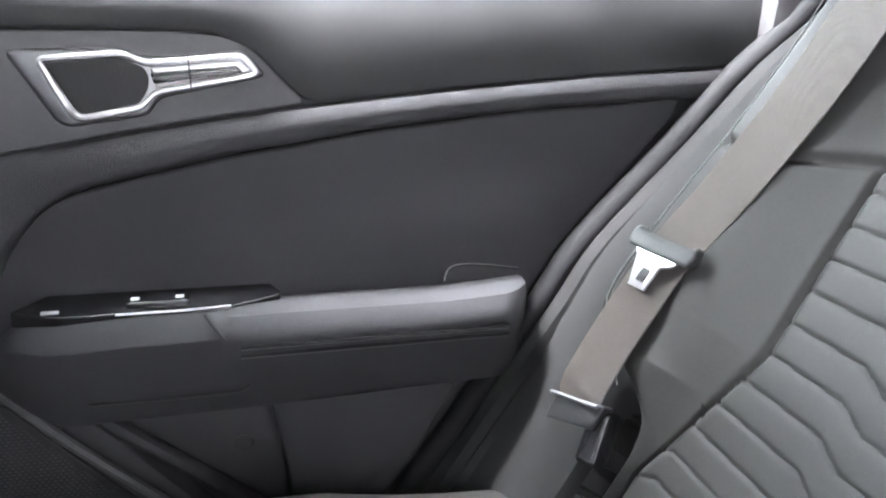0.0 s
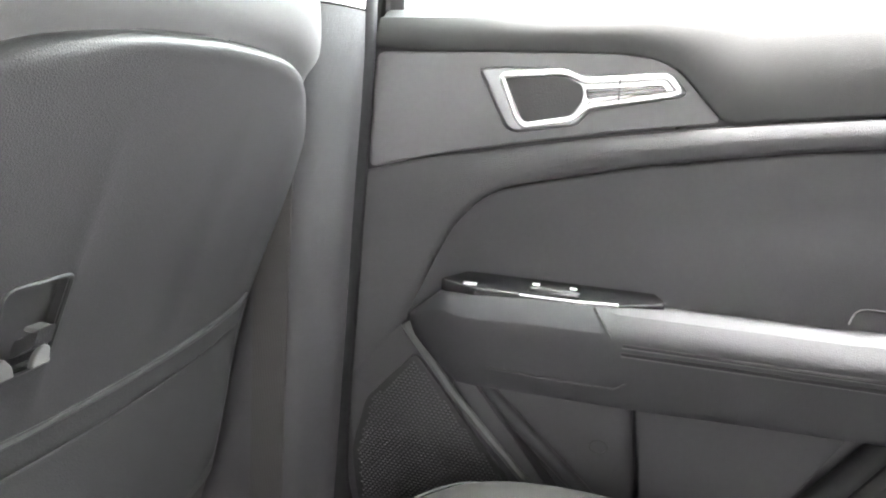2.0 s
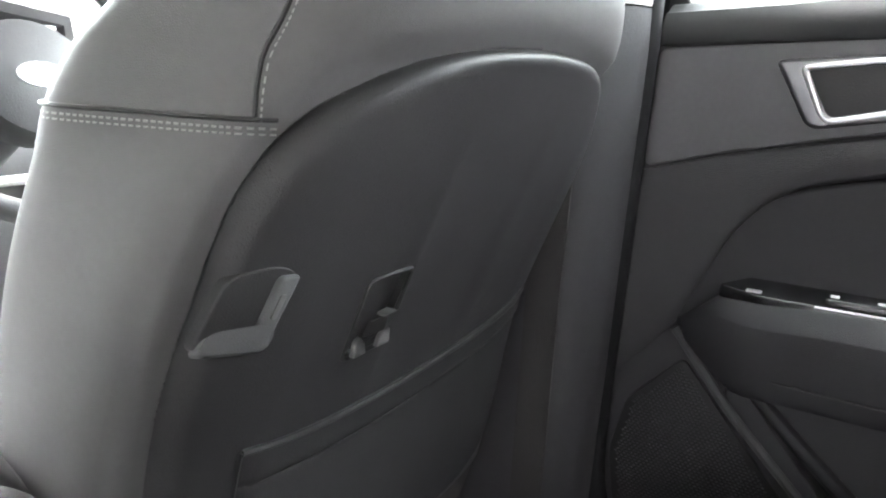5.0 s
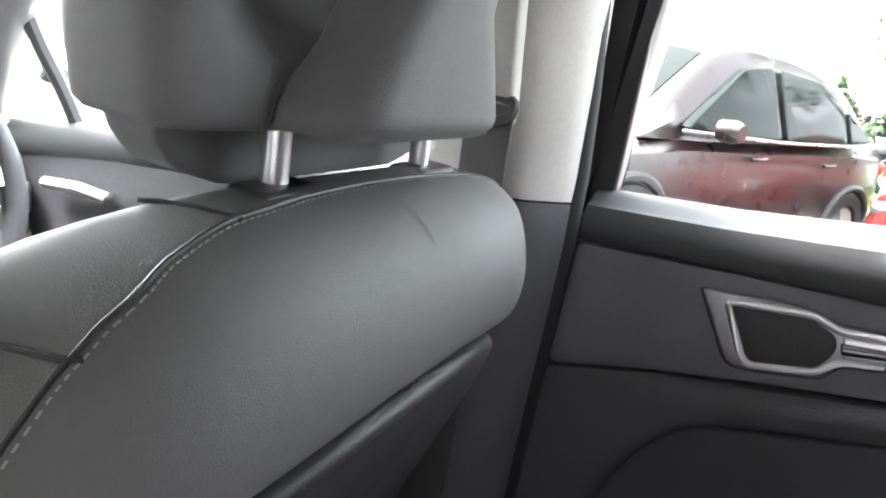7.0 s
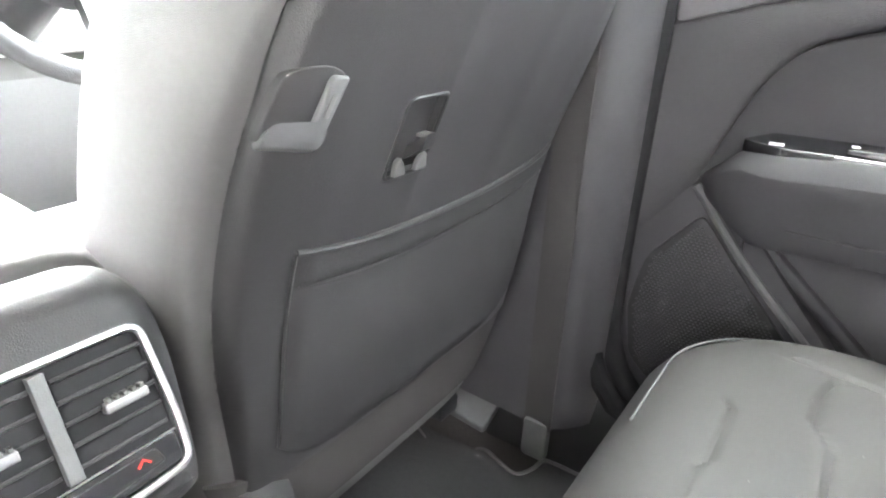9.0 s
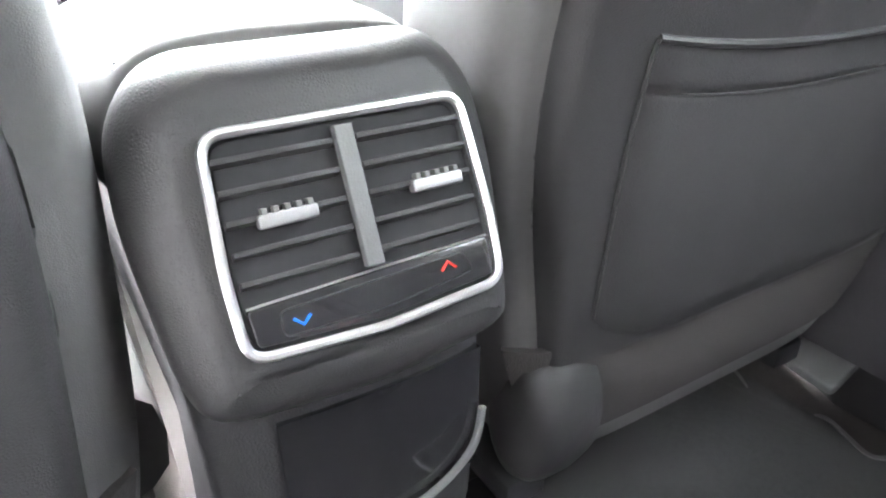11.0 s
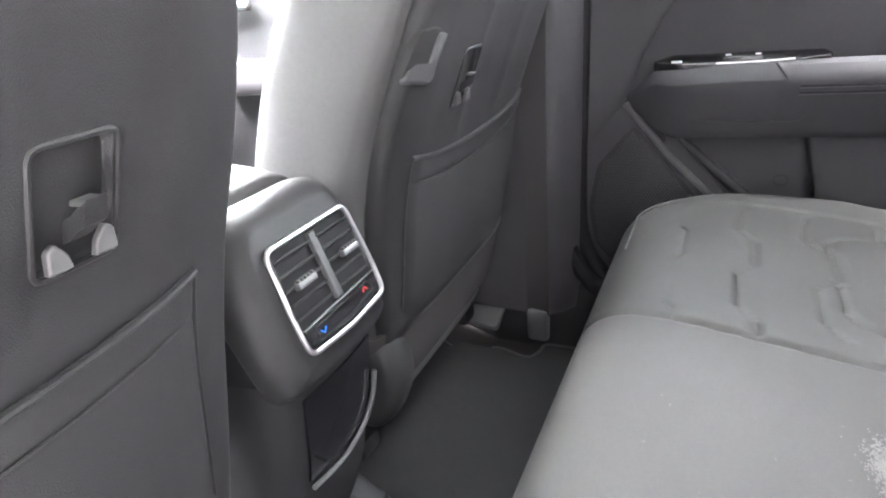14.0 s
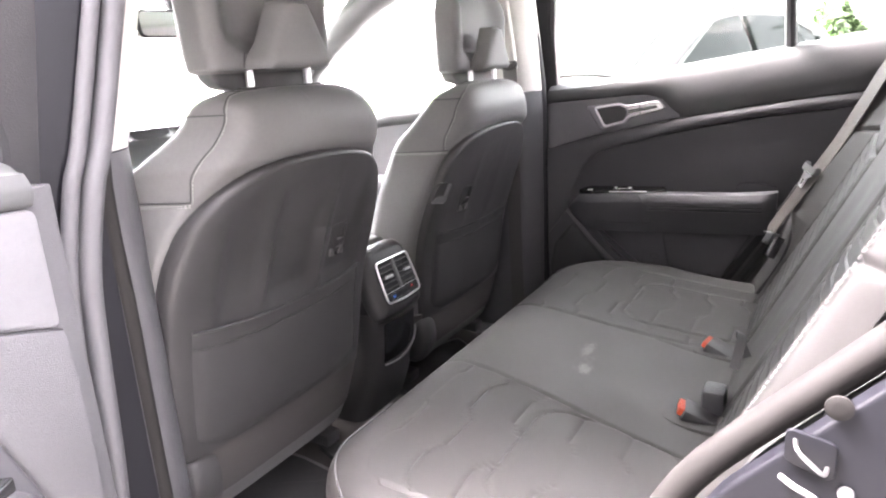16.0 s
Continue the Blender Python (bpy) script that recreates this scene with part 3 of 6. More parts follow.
    for (yo, zo), (yi, zi) in zip(outer, inner):
        ti, to = tilt_in(zi), tilt_in(zo)
        rings.append([Vector((s * (0.70 - to), yo, zo)), Vector((s * (0.66 - to), yo - 0.004, zo)), Vector((s * (0.645 - ti), (yo + yi) / 2 - 0.004, (zo + zi) / 2 + 0.006)), Vector((s * (inx(zi) - ti), yi - 0.004, zi)),
                      Vector((s * (inx(zi) - 0.007 - ti), yi - 0.02, zi)), Vector((s * (inx(zi) - ti), yi - 0.30, zi)), Vector((s * (0.72 - to), yi - 0.30, zo))])
    q = obj("trim", loft(rings), QTRIM)
    tagged(q, "dark moulded quarter trim beside the rear seat", "trim", kind="structure")
    # sill with its scuff plate
    sill = obj("sill", slab(rounded([(0.662, 0.02), (0.662, 0.10), (0.672, 0.140), (0.74, 0.14), (0.80, 0.10), (0.80, -0.10), (0.662, -0.10)], 0.01), lambda u, v, w: Vector((s * u, w, v)), -0.30, 1.35, 0.002), DARK)
    tagged(sill, "dark plastic door sill", "sill", kind="structure")
    scuff = obj("trim", block(s * 0.690, 0.03, 0.143, 0.03, 0.34, 0.006, 0.002), CHROME)
    tagged(scuff, "brushed metal scuff plate on the door sill", "scuff plate", kind="structure")
    # front door inner panel and the closing walls
    fd = thing("front_door", "closed front door with dark trim", "car door", "front doors")
    part("trim_panel", slab(rounded([(0.34, 0.10), (0.34, 0.80), (0.80, 0.745), (1.0, 0.72), (1.27, 0.675), (1.27, 0.10)], 0.02), lambda y, z, w: Vector((s * (0.75 - w), y, z)), 0.0, 0.06, 0.01), DOORP, fd)
    part("belt_pad", tube(smooth([(s * 0.715, 0.36, 0.795), (s * 0.715, 0.8, 0.752), (s * 0.715, 1.0, 0.724), (s * 0.71, 1.29, 0.678)], 4), 0.033, 12), BELTPAD, fd, "grey upper door roll")
    part("armrest", block(s * 0.66, 0.75, 0.53, 0.07, 0.5, 0.07, 0.02), PAD, fd)
    part("skin", slab(rounded([(0.28, -0.12), (0.28, 0.80), (0.80, 0.735), (1.0, 0.71), (1.33, 0.66), (1.33, -0.12)], 0.03), lambda y, z, w: Vector((s * (0.755 + w), y, z)), 0.0, 0.085, 0.03), BODY, fd)
    part("handle", tube([(s * 0.68, 0.90, 0.665), (s * 0.67, 0.95, 0.67), (s * 0.67, 1.03, 0.66)], 0.01, 8), CHROME, fd, "chrome inner handle")
    g = part("window_glass", slab([(0.36, 0.78), (1.25, 0.67), (1.12, 0.90), (0.80, 1.12), (0.36, 1.18)], lambda y, z, dd: Vector((s * (0.745 - tilt_in(z) + dd), y, z)), 0.0, 0.004, 0.001), GLASS, fd, "clear side window")
    g.visible_shadow = False
    part("window_bar", tube(smooth([(s * 0.715, 1.010, 0.735), (s * 0.705, 1.045, 0.80), (s * 0.69, 1.075, 0.86), (s * 0.672, 1.090, 0.93), (s * 0.65, 1.06, 1.0)], 4), 0.012, 8), DARK, fd, "black bar before the quarter glass")
    # roof rail and windscreen pillar
    rail = obj("roof_rail", tube(smooth([(s * 0.60, -1.3, 1.12), (s * 0.61, -0.6, 1.20), (s * 0.61, 0.2, 1.21), (s * 0.60, 0.62, 1.18), (s * 0.625, 0.90, 1.06), (s * 0.66, 1.12, 0.91), (s * 0.69, 1.23, 0.79), (s * 0.705, 1.30, 0.68)], 6), 0.05, 12), PALEG)
    tagged(rail, "grey roof rail running down into the windscreen pillar", "trim", kind="structure")
    mir = thing("door_mirror", "dark outside mirror on the front door", "mirror", "door mirrors")
    part("housing", loft([[Vector((s * (0.86 + 0.11 * w + 0.09 * r * math.cos(a)), 1.16 + 0.03 * r * math.sin(a) * 0 + dy, 0.84 + 0.065 * r * math.sin(a))) for a in span(0, math.tau, 25)[:-1]] for w, r, dy in ((0.9, 1.0, 0), (0.9, 0.98, 0.03), (0.9, 0.75, 0.075), (0.9, 0.3, 0.095))]), BODY, mir)
    part("mirror_glass", slab([(-0.08, -0.05), (0.08, -0.05), (0.08, 0.05), (-0.08, 0.05)], lambda u, v, w: Vector((s * (0.96 + u), 1.158 - w, 0.84 + v)), 0, 0.003, 0.001), CHROME, mir)
    part("arm", block(s * 0.82, 1.18, 0.80, 0.12, 0.04, 0.03, 0.01), DARK, mir)

for pts, r_ in (([(-0.790, 0.262, 0.30), (-0.777, 0.262, 0.431), (-0.766, 0.260, 0.60), (-0.757, 0.258, 0.70), (-0.735, 0.256, 0.80), (-0.712, 0.256, 0.86), (-0.640, 0.256, 1.10)], 0.010), ([(-0.768, 0.256, 0.30), (-0.753, 0.256, 0.431), (-0.744, 0.254, 0.60), (-0.735, 0.252, 0.70), (-0.711, 0.250, 0.80), (-0.688, 0.250, 0.86), (-0.615, 0.250, 1.10)], 0.013)):
    tagged(obj("door_seal", tube(smooth(pts, 5), r_, 10), DOORP), "grey rubber seal on the open door's pillar", "door seal", kind="structure")

# painted jamb behind the open door, with its striker
jl = [(-0.25, 0.20), (-0.262, 0.277), (-0.347, 0.419), (-0.415, 0.529), (-0.461, 0.607), (-0.567, 0.726), (-0.637, 0.809), (-0.707, 0.886)]
jamb_out = jl + [(y - 0.20, z - 0.06) for y, z in jl[::-1]]
jamb = obj("door_jamb", slab(rounded(jamb_out, 0.01), lambda y, z, w: Vector((-0.70 - w, y, z)), 0.0, 0.016, 0.004), BODY)
tagged(jamb, "dark blue-grey painted door jamb of the body", "door jamb", kind="structure")
quarter = obj("quarter_panel", slab(rounded([(y - 0.12, z - 0.05) for y, z in jl] + [(y - 0.60, z - 0.05) for y, z in jl[::-1]], 0.02), lambda y, z, w: Vector((-0.70 - w, y, z)), 0.0, 0.11, 0.03), BODY)
tagged(quarter, "dark painted rear quarter of the body", "body panel", kind="structure")
stk = thing("door_striker", "steel door striker bolted to the painted jamb", "striker")
part("plate", slab(rounded([(-0.528, 0.634), (-0.497, 0.643), (-0.497, 0.668), (-0.528, 0.662)], 0.006), lambda y, z, w: Vector((-0.716 - w, y, z)), 0.0, 0.003, 0.001), BODY, stk)
part("loop", tube(smooth([(-0.718, -0.503, 0.660), (-0.730, -0.505, 0.659), (-0.733, -0.513, 0.653), (-0.731, -0.521, 0.646), (-0.718, -0.523, 0.644)], 4), 0.0016, 8), DSTEEL, stk, "steel loop")
part("bracket", tube(smooth([(-0.718, -0.496, 0.630), (-0.724, -0.505, 0.628), (-0.726, -0.517, 0.624), (-0.722, -0.522, 0.616)], 4), 0.0022, 8), DSTEEL, stk, "pale steel bracket")
part("bolt", loft([[Vector((-0.717 - w, -0.535 + r * math.cos(a), 0.628 + r * math.sin(a))) for a in span(0, math.tau, 13)[:-1]] for w, r in ((0, 0.005), (0.003, 0.005), (0.004, 0.0035))]), DSTEEL, stk)
plug = obj("jamb_plug", loft([[Vector((-0.716 - w, -0.526 + r * math.cos(a), 0.688 + r * math.sin(a))) for a in span(0, math.tau, 21)[:-1]] for w, r in ((0, 0.0085), (0.002, 0.0085), (0.003, 0.006), (0.003, 0.003))]), GREYSEAL)
tagged(plug, "round grey rubber plug in the painted jamb", "plug")

# rear end of the cabin with its window
rw = obj("wall_back", block(0, -1.55, 0.40, 1.35, 0.06, 0.95, 0.02), DARK)
tagged(rw, "dark tailgate trim closing the cabin", "wall", kind="structure")
for s in (1, -1):
    qb = obj("wall_side", block(s * 0.70, -1.1, 0.45, 0.06, 0.85, 1.0, 0.02), DARK)
    tagged(qb, "dark side trim of the boot", "wall", kind="structure")
# panes out of view, added dark so that less light enters from the rear
rg = obj("window_back", slab([(-0.62, 0.86), (0.62, 0.86), (0.56, 1.22), (-0.56, 1.22)], lambda u, v, w: Vector((u, -1.55 + 0.25 * (v - 0.86) + w, v)), 0.0, 0.004, 0.001), DIM_GLASS)
tagged(rg, "tailgate glass out of view, darkened to hold back light from behind", "window", kind="structure")
for s in (1, -1):
    qg = obj("window_side", slab([(-1.54, 0.93), (-0.76, 0.93), (-0.74, 1.20), (-1.45, 1.20)], lambda y, z, w: Vector((s * (0.715 - tilt_in(z) + w), y, z)), 0.0, 0.004, 0.001), DIM_GLASS)
    tagged(qg, "boot side glass out of view, darkened to hold back light from behind", "window", kind="structure")
fw = obj("wall_front", block(0, 1.75, 0.30, 1.5, 0.06, 0.80, 0.02), DARK)
tagged(fw, "dark bulkhead under the dashboard", "wall", kind="structure")
ws = obj("windscreen", sheet(lambda u, v: Vector((u * (0.66 - 0.10 * v), 1.68 - 0.95 * v - 0.05 * (u * u), 0.72 + 0.46 * v)), span(-1, 1, 9), span(0, 1, 5), 0.004), GLASS)
tagged(ws, "clear windscreen", "windscreen", kind="structure")
ws.visible_shadow = False


# ---- front seats: driver's on +x ----
YR = [(0.16, 0.385), (0.20, 0.373), (0.25, 0.362), (0.30, 0.354), (0.35, 0.347), (0.40, 0.341), (0.46, 0.333), (0.52, 0.319), (0.60, 0.290), (0.70, 0.250), (0.755, 0.226), (0.775, 0.212), (0.80, 0.203), (0.82, 0.201), (0.84, 0.206), (0.855, 0.216), (0.866, 0.230), (0.873, 0.245), (0.878, 0.264)]
HW = [(0.16, 0.20), (0.20, 0.222), (0.30, 0.248), (0.45, 0.264), (0.56, 0.268), (0.64, 0.264), (0.70, 0.252), (0.73, 0.243), (0.77, 0.228), (0.80, 0.214), (0.82, 0.201), (0.84, 0.184), (0.855, 0.164), (0.866, 0.138), (0.873, 0.105), (0.878, 0.06)]
TP = [(0.5, 0.0), (0.64, 0.03), (0.70, 0.07), (0.73, 0.12), (0.77, 0.15), (0.84, 0.12), (0.878, 0.0)]
TH = [(0.16, 0.12), (0.3, 0.16), (0.6, 0.175), (0.75, 0.165), (0.80, 0.145), (0.84, 0.118), (0.855, 0.098), (0.866, 0.070), (0.873, 0.042), (0.878, 0.01)]
NP = 5.0
TUCK = 0.006


def soft(table, z):
    """A smooth curve through the rows of a table."""
    n = len(table)
    if z <= table[0][0]:
        return table[0][1]
    if z >= table[-1][0]:
        return table[-1][1]
    i = max(k for k in range(n - 1) if table[k][0] <= z)
    sl = lambda k: (table[min(n - 1, k + 1)][1] - table[max(0, k - 1)][1]) / (table[min(n - 1, k + 1)][0] - table[max(0, k - 1)][0])
    (z0, v0), (z1, v1) = table[i], table[i + 1]
    h = z1 - z0
    t = (z - z0) / h
    return (2 * t ** 3 - 3 * t * t + 1) * v0 + (t ** 3 - 2 * t * t + t) * h * sl(i) + (3 * t * t - 2 * t ** 3) * v1 + (t ** 3 - t * t) * h * sl(i + 1)


def back_y(dx, z, out=0.0):
    """The rear face of a front seat's back at dx from its middle."""
    a, b, tp, x = soft(HW, z), soft(TH, z) / 2, soft(TP, z), abs(dx)
    lo, hi = 0.0, 1.0
    for _ in range(26):
        v = (lo + hi) / 2
        if a * (1 - v ** NP) ** (1 / NP) * (1 - tp * v) > x:
            lo = v
        else:
            hi = v
    return soft(YR, z) + b - lo * b - out


def side_pt(th, z, out=0.0):
    """A point of the seat back's skin at the angle th (0: +x, 270 degrees: rear)."""
    a, b = soft(HW, z), soft(TH, z) / 2
    c, s_ = math.cos(th), math.sin(th)
    x = math.copysign(abs(c) ** (2 / NP), c) * (a + out) * (1 + soft(TP, z) * math.copysign(abs(s_) ** (2 / NP), s_))
    y = math.copysign(abs(s_) ** (2 / NP), s_) * (b + out)
    return x, soft(YR, z) + b + y


PANEL = [(0.30, 0.236), (0.45, 0.252), (0.56, 0.255), (0.61, 0.252), (0.645, 0.246), (0.68, 0.234), (0.705, 0.221), (0.725, 0.203), (0.742, 0.178), (0.755, 0.147), (0.764, 0.112), (0.770, 0.06), (0.772, 0.01)]
OUTLINE = np.array([(soft(PANEL, z), z) for z in span(0.20, 0.742, 60)[:-1] + span(0.742, 0.772, 24)] + [(0.0, 0.7725)])


def edge_gap(dx, z):
    """How far a point of the seat back lies inside the outline of its shell."""
    p, a, b = np.array((abs(dx), z)), OUTLINE[:-1], OUTLINE[1:]
    t = np.clip(((p - a) * (b - a)).sum(1) / ((b - a) ** 2).sum(1), 0, 1)
    d = float(np.hypot(*(p - a - (b - a) * t[:, None]).T).min())
    return d if z < 0.7725 and abs(dx) < soft(PANEL, z) else -d


def front_seat(name, label, xc, hook_x, usb, dy=0.0, dz=0.0, hy=0.222):
    st = thing(name, label, "car seat", "front seats")
    SLIM = [(0.69, 0.0), (0.73, 0.008), (0.75, 0.008), (0.77, 0.006), (0.785, 0.013), (0.80, 0.0235), (0.82, 0.0320), (0.84, 0.0260), (0.855, 0.010), (0.864, -0.002), (0.87, -0.018), (0.878, -0.022)]
    so = 1 if xc > 0 else -1
    V = lambda dx, y, z: Vector((xc + dx - so * soft(SLIM, z) * max(0, min(1, (so * dx - 0.08) / 0.10)), y + dy, z + dz * min(1, max(0, z - 0.1) / 0.15)))
    zs = span(0.17, 0.59, 26) + span(0.60, 0.83, 58) + [0.838, 0.846, 0.853, 0.859, 0.864, 0.868, 0.871, 0.8735, 0.8755, 0.877, 0.878]
    draw_in = lambda z: 0.015 * max(0, min(1, (0.735 - z) / 0.10))
    # the leather tucks in where it meets the shell
    ths = sorted(span(0, math.tau, 65)[:-1] + [math.tau - math.acos(math.copysign(abs(f) ** (NP / 2), f)) for f in span(-0.985, 0.985, 79)])
    def skin(a, z):
        x, y = side_pt(a, z)
        if a > math.pi and z > 0.30:
            g = edge_gap(x - (so * draw_in(z) if so * x < 0 else 0), z)
            y += TUCK * (1 if g > 0 else math.exp(-(g / 0.012) ** 2)) * min(1, -2 * math.sin(a)) * min(1, (z - 0.30) / 0.1)
        return V(x, y, z)
    part("backrest", loft([[skin(a, z) for a in ths] for z in zs]), LEATHER, st, "smooth grey leather seat back")
    # hard rear shell
    proud = 0.010 if usb else 0.015
    def shell_y(dx, z):
        d_ = abs(dx)
        dip = (0.0090 / (1 + math.exp((d_ - 0.066) / 0.0026)) + 0.0085 / (1 + math.exp((d_ - 0.165) / 0.005)) * (1 - math.exp(-((d_ - 0.066) / 0.016) ** 2) * (d_ > 0.05)))
        dip *= (0.12 if usb else 1.1) * max(0, min(1, (z - 0.50) / 0.04)) * (0.5 - 0.5 * math.cos(math.pi * max(0, min(1, (0.75 - z) / 0.12))))
        return back_y(dx, z, proud) + dip
    hx = hook_x - xc
    def hook_dip(dx, z):
        r = math.hypot(max(0, abs(dx - hx) - 0.017), max(0, abs(z - 0.590) - 0.025)) - 0.006
        return 0.0075 / (1 + math.exp(r / 0.0009))
    def shell(u, z):
        w = soft(PANEL, z)
        m = 1 - min(1, max(0, edge_gap(u * w, z)) / 0.013)
        e = (proud + TUCK) * (1 - math.sqrt(max(0, 1 - m * m)))
        dx = u * w + so * draw_in(z) * max(0, (-so * u - 0.4) / 0.6)
        return V(dx, shell_y(dx, z) + hook_dip(dx, z) + e, z)
    part("rear_shell", sheet(shell, sorted([math.sin(math.pi / 2 * math.sin(math.pi / 2 * k)) for k in span(-1, 1, 91)] + span((hx - 0.03) / 0.2535, (hx + 0.03) / 0.2535, 37)), sorted(span(0.296, 0.75, 58) + span(0.553, 0.627, 44) + span(0.752, 0.7722, 12)), 0.0012), SHELL, st, "dark plastic rear shell of the seat back")
    # map pocket
    def ptop(dx):
        return 0.5055 + 0.0165 * (abs(dx) / 0.2) ** 2.2
    pd = lambda u: 0.010 * so + u * 0.2025
    def pk(u, v):
        dx = pd(u)
        zt = ptop(dx)
        zb = 0.298 + 0.034 * abs(u) ** 7
        z = zb + (zt - zb) * v
        drop = zt - z
        puff = 0.003 + 0.004 * math.sin(math.pi * v) + 0.0022 * math.exp(-((drop - 0.012) / 0.016) ** 4) - 0.0016 * math.exp(-((drop - 0.030) / 0.0022) ** 2)
        edge = math.sin(math.pi / 2 * min(1, (1 - abs(u)) / 0.05, v / 0.07 + 0.001))
        return V(dx, back_y(dx, z, proud - 0.0005 + puff * max(0, edge)), z)
    part("map_pocket", sheet(pk, span(-1, 1, 41), span(0, 0.8, 17)[:-1] + span(0.8, 1, 25), 0.004), POCKET, st, "dark cloth map pocket")
    part("pocket_hem", tube([V(pd(u), back_y(pd(u), ptop(pd(u)), proud + 0.0045 - 0.004 * abs(u) ** 8), ptop(pd(u)) - 0.001) for u in span(-1, 1, 41)], 0.0027, 8), SHELL, st, "rolled hem of the map pocket")
    part("pocket_stitch", tube([V(pd(u), back_y(pd(u), ptop(pd(u)) - 0.030, proud + 0.0045 - 0.004 * abs(u) ** 8), ptop(pd(u)) - 0.030) for u in span(-0.97, 0.97, 31)], 0.0009, 6), SHELL, st)
    part("pocket_piping", tube([V(pd(-so * 1.0), back_y(pd(-so), z, proud + 0.0005), z) for z in span(0.335, 0.52, 12)], 0.0016, 6), SHELL, st, "thin piping along the pocket's side")
    # lower cloth flap
    part("lower_flap", sheet(lambda u, v: V(u * (0.215 + 0.03 * v), back_y(u * (0.215 + 0.03 * v), 0.200 + 0.110 * v, 0.004 + 0.004 * v), 0.200 + 0.110 * v), span(-1, 1, 31), span(0, 1, 10), 0.005), FLAP, st, "grey cloth flap under the map pocket")
    # seams of the cover
    def seam(pts, name_="seam"):
        part(name_, tube(pts, 0.0012, 6), SHELL, st)
    lft = [V(*side_pt(a, 0.728, 0.001), 0.728) for a in span(radians(236), radians(118), 32)]
    rgt = [V(*side_pt(a, 0.728, 0.001), 0.728) for a in span(radians(-56), radians(62), 32)]
    lft, rgt = [[p for p in line if p.y > 0.33 or edge_gap(p.x - xc, 0.722) < -0.002] for line in (lft, rgt)]
    seam(lft), seam(rgt)
    half = [(0, 0.8765), (0.04, 0.8762), (0.073, 0.8752), (0.107, 0.8722), (0.137, 0.865), (0.159, 0.8538), (0.172, 0.8435), (0.1825, 0.8325), (0.194, 0.816), (0.2005, 0.802), (0.2075, 0.785), (0.2135, 0.762), (0.2175, 0.740), (0.2188, 0.728)]
    flat = [(p[0], p[1]) for p in smooth([(-x, z, 0) for x, z in half[::-1]] + [(x, z, 0) for x, z in half[1:]], 4)]
    arch = [V(dx, back_y(dx, z, 0.0008), z) for dx, z in flat]
    part("seam", tube(arch, 0.0012, 8), SHELL, st)
    for s in (1, -1):
        seam([V(s * 0.171, back_y(0.171, 0.843, 0.0006), 0.843)] + [V(*side_pt(radians(270) + s * radians(d), 0.8425, 0.0006), 0.8425) for d in span(50, 150, 40) if abs(side_pt(radians(270) + s * radians(d), 0.8425)[0]) > 0.173])
        seam([V(s * 0.100, back_y(0.1, 0.8725), 0.8725), V(s * 0.104, 0.268, 0.8735), V(s * 0.112, 0.292, 0.8715)])
    # stitches beside the seams
    bm = bmesh.new()
    def dashes(line, off, wide=0.0005):
        for p, q in zip(line, line[1:]):
            n = max(1, round((q - p).length / 0.0042))
            for i in range(n):
                a, b = p.lerp(q, (i + 0.2) / n) + off, p.lerp(q, (i + 0.75) / n) + off
                w = (b - a).normalized().cross(Vector((0, -1, 0)))
                w = w.normalized() * wide if w.length > 0.1 else Vector((0, 0, wide))
                up = Vector((0, -0.0009, 0.0004))
                f = [bm.verts.new(c) for c in (a + w, a - w, b - w, b + w, a + up, b + up)]
                for ids in ((0, 1, 4), (3, 5, 2), (0, 4, 5, 3), (1, 2, 5, 4)):
                    bm.faces.new([f[i_] for i_ in ids])
    dashes(lft, Vector((-0.0010, -0.0009, -0.0040)), 0.0006)
    dashes(lft, Vector((-0.0010, -0.0009, -0.0068)), 0.0005)
    dashes(rgt, Vector((0.0010, -0.0009, -0.0040)), 0.0006)
    dashes(rgt, Vector((0.0010, -0.0009, -0.0068)), 0.0005)
    inner_ = []
    for (dx, z), p in zip(flat, arch):
        lo_, hi_ = 0.0, 1.0
        for _ in range(14):
            f = (lo_ + hi_) / 2
            q = V(dx * (1 - 0.03 * f), back_y(dx * (1 - 0.03 * f), z - 0.007 * f, 0.0018), z - 0.007 * f)
            lo_, hi_ = (f, hi_) if (q - p).length < 0.0034 else (lo_, f)
        inner_.append(q)
    dashes(inner_, Vector((0, 0, 0)))
    part("stitching", bm, THREAD, st, "pale stitching along the seams", smooth=False)
    # coat hook in its plate
    H = lambda u, v, w: V(hx + u, shell_y(hx + u, 0.592 + v) + 0.0002 - w, 0.592 + v)
    frame_ = rounded([(-0.024, -0.034), (0.024, -0.034), (0.024, 0.030), (-0.024, 0.030)], 0.007)
    hk = part("hook_plate", slab(rounded([(-0.0215, -0.0315), (0.0215, -0.0315), (0.0215, 0.0275), (-0.0215, 0.0275)], 0.006), H, -0.0085, -0.0068, 0.0005), SHELL, st, "small recessed plate of the bag hook")
    part("rim", tube([H(u, v, -0.0004) for u, v in frame_], 0.0018, 8, True), SHELL, hk)
    part("hook", loft([[H(u, v0 + dv, w) for u, dv in ((-0.0065, 0.0), (0.0065, 0.0), (0.0065, 0.010), (0.0055, 0.0125), (-0.0055, 0.0125), (-0.0065, 0.010))] for v0, w in ((-0.020, -0.001), (-0.018, 0.003), (-0.013, 0.008), (-0.010, 0.0125), (-0.009, 0.0135))]), SHELL, hk, "dark hook, the light on its top painted as a pale cap")
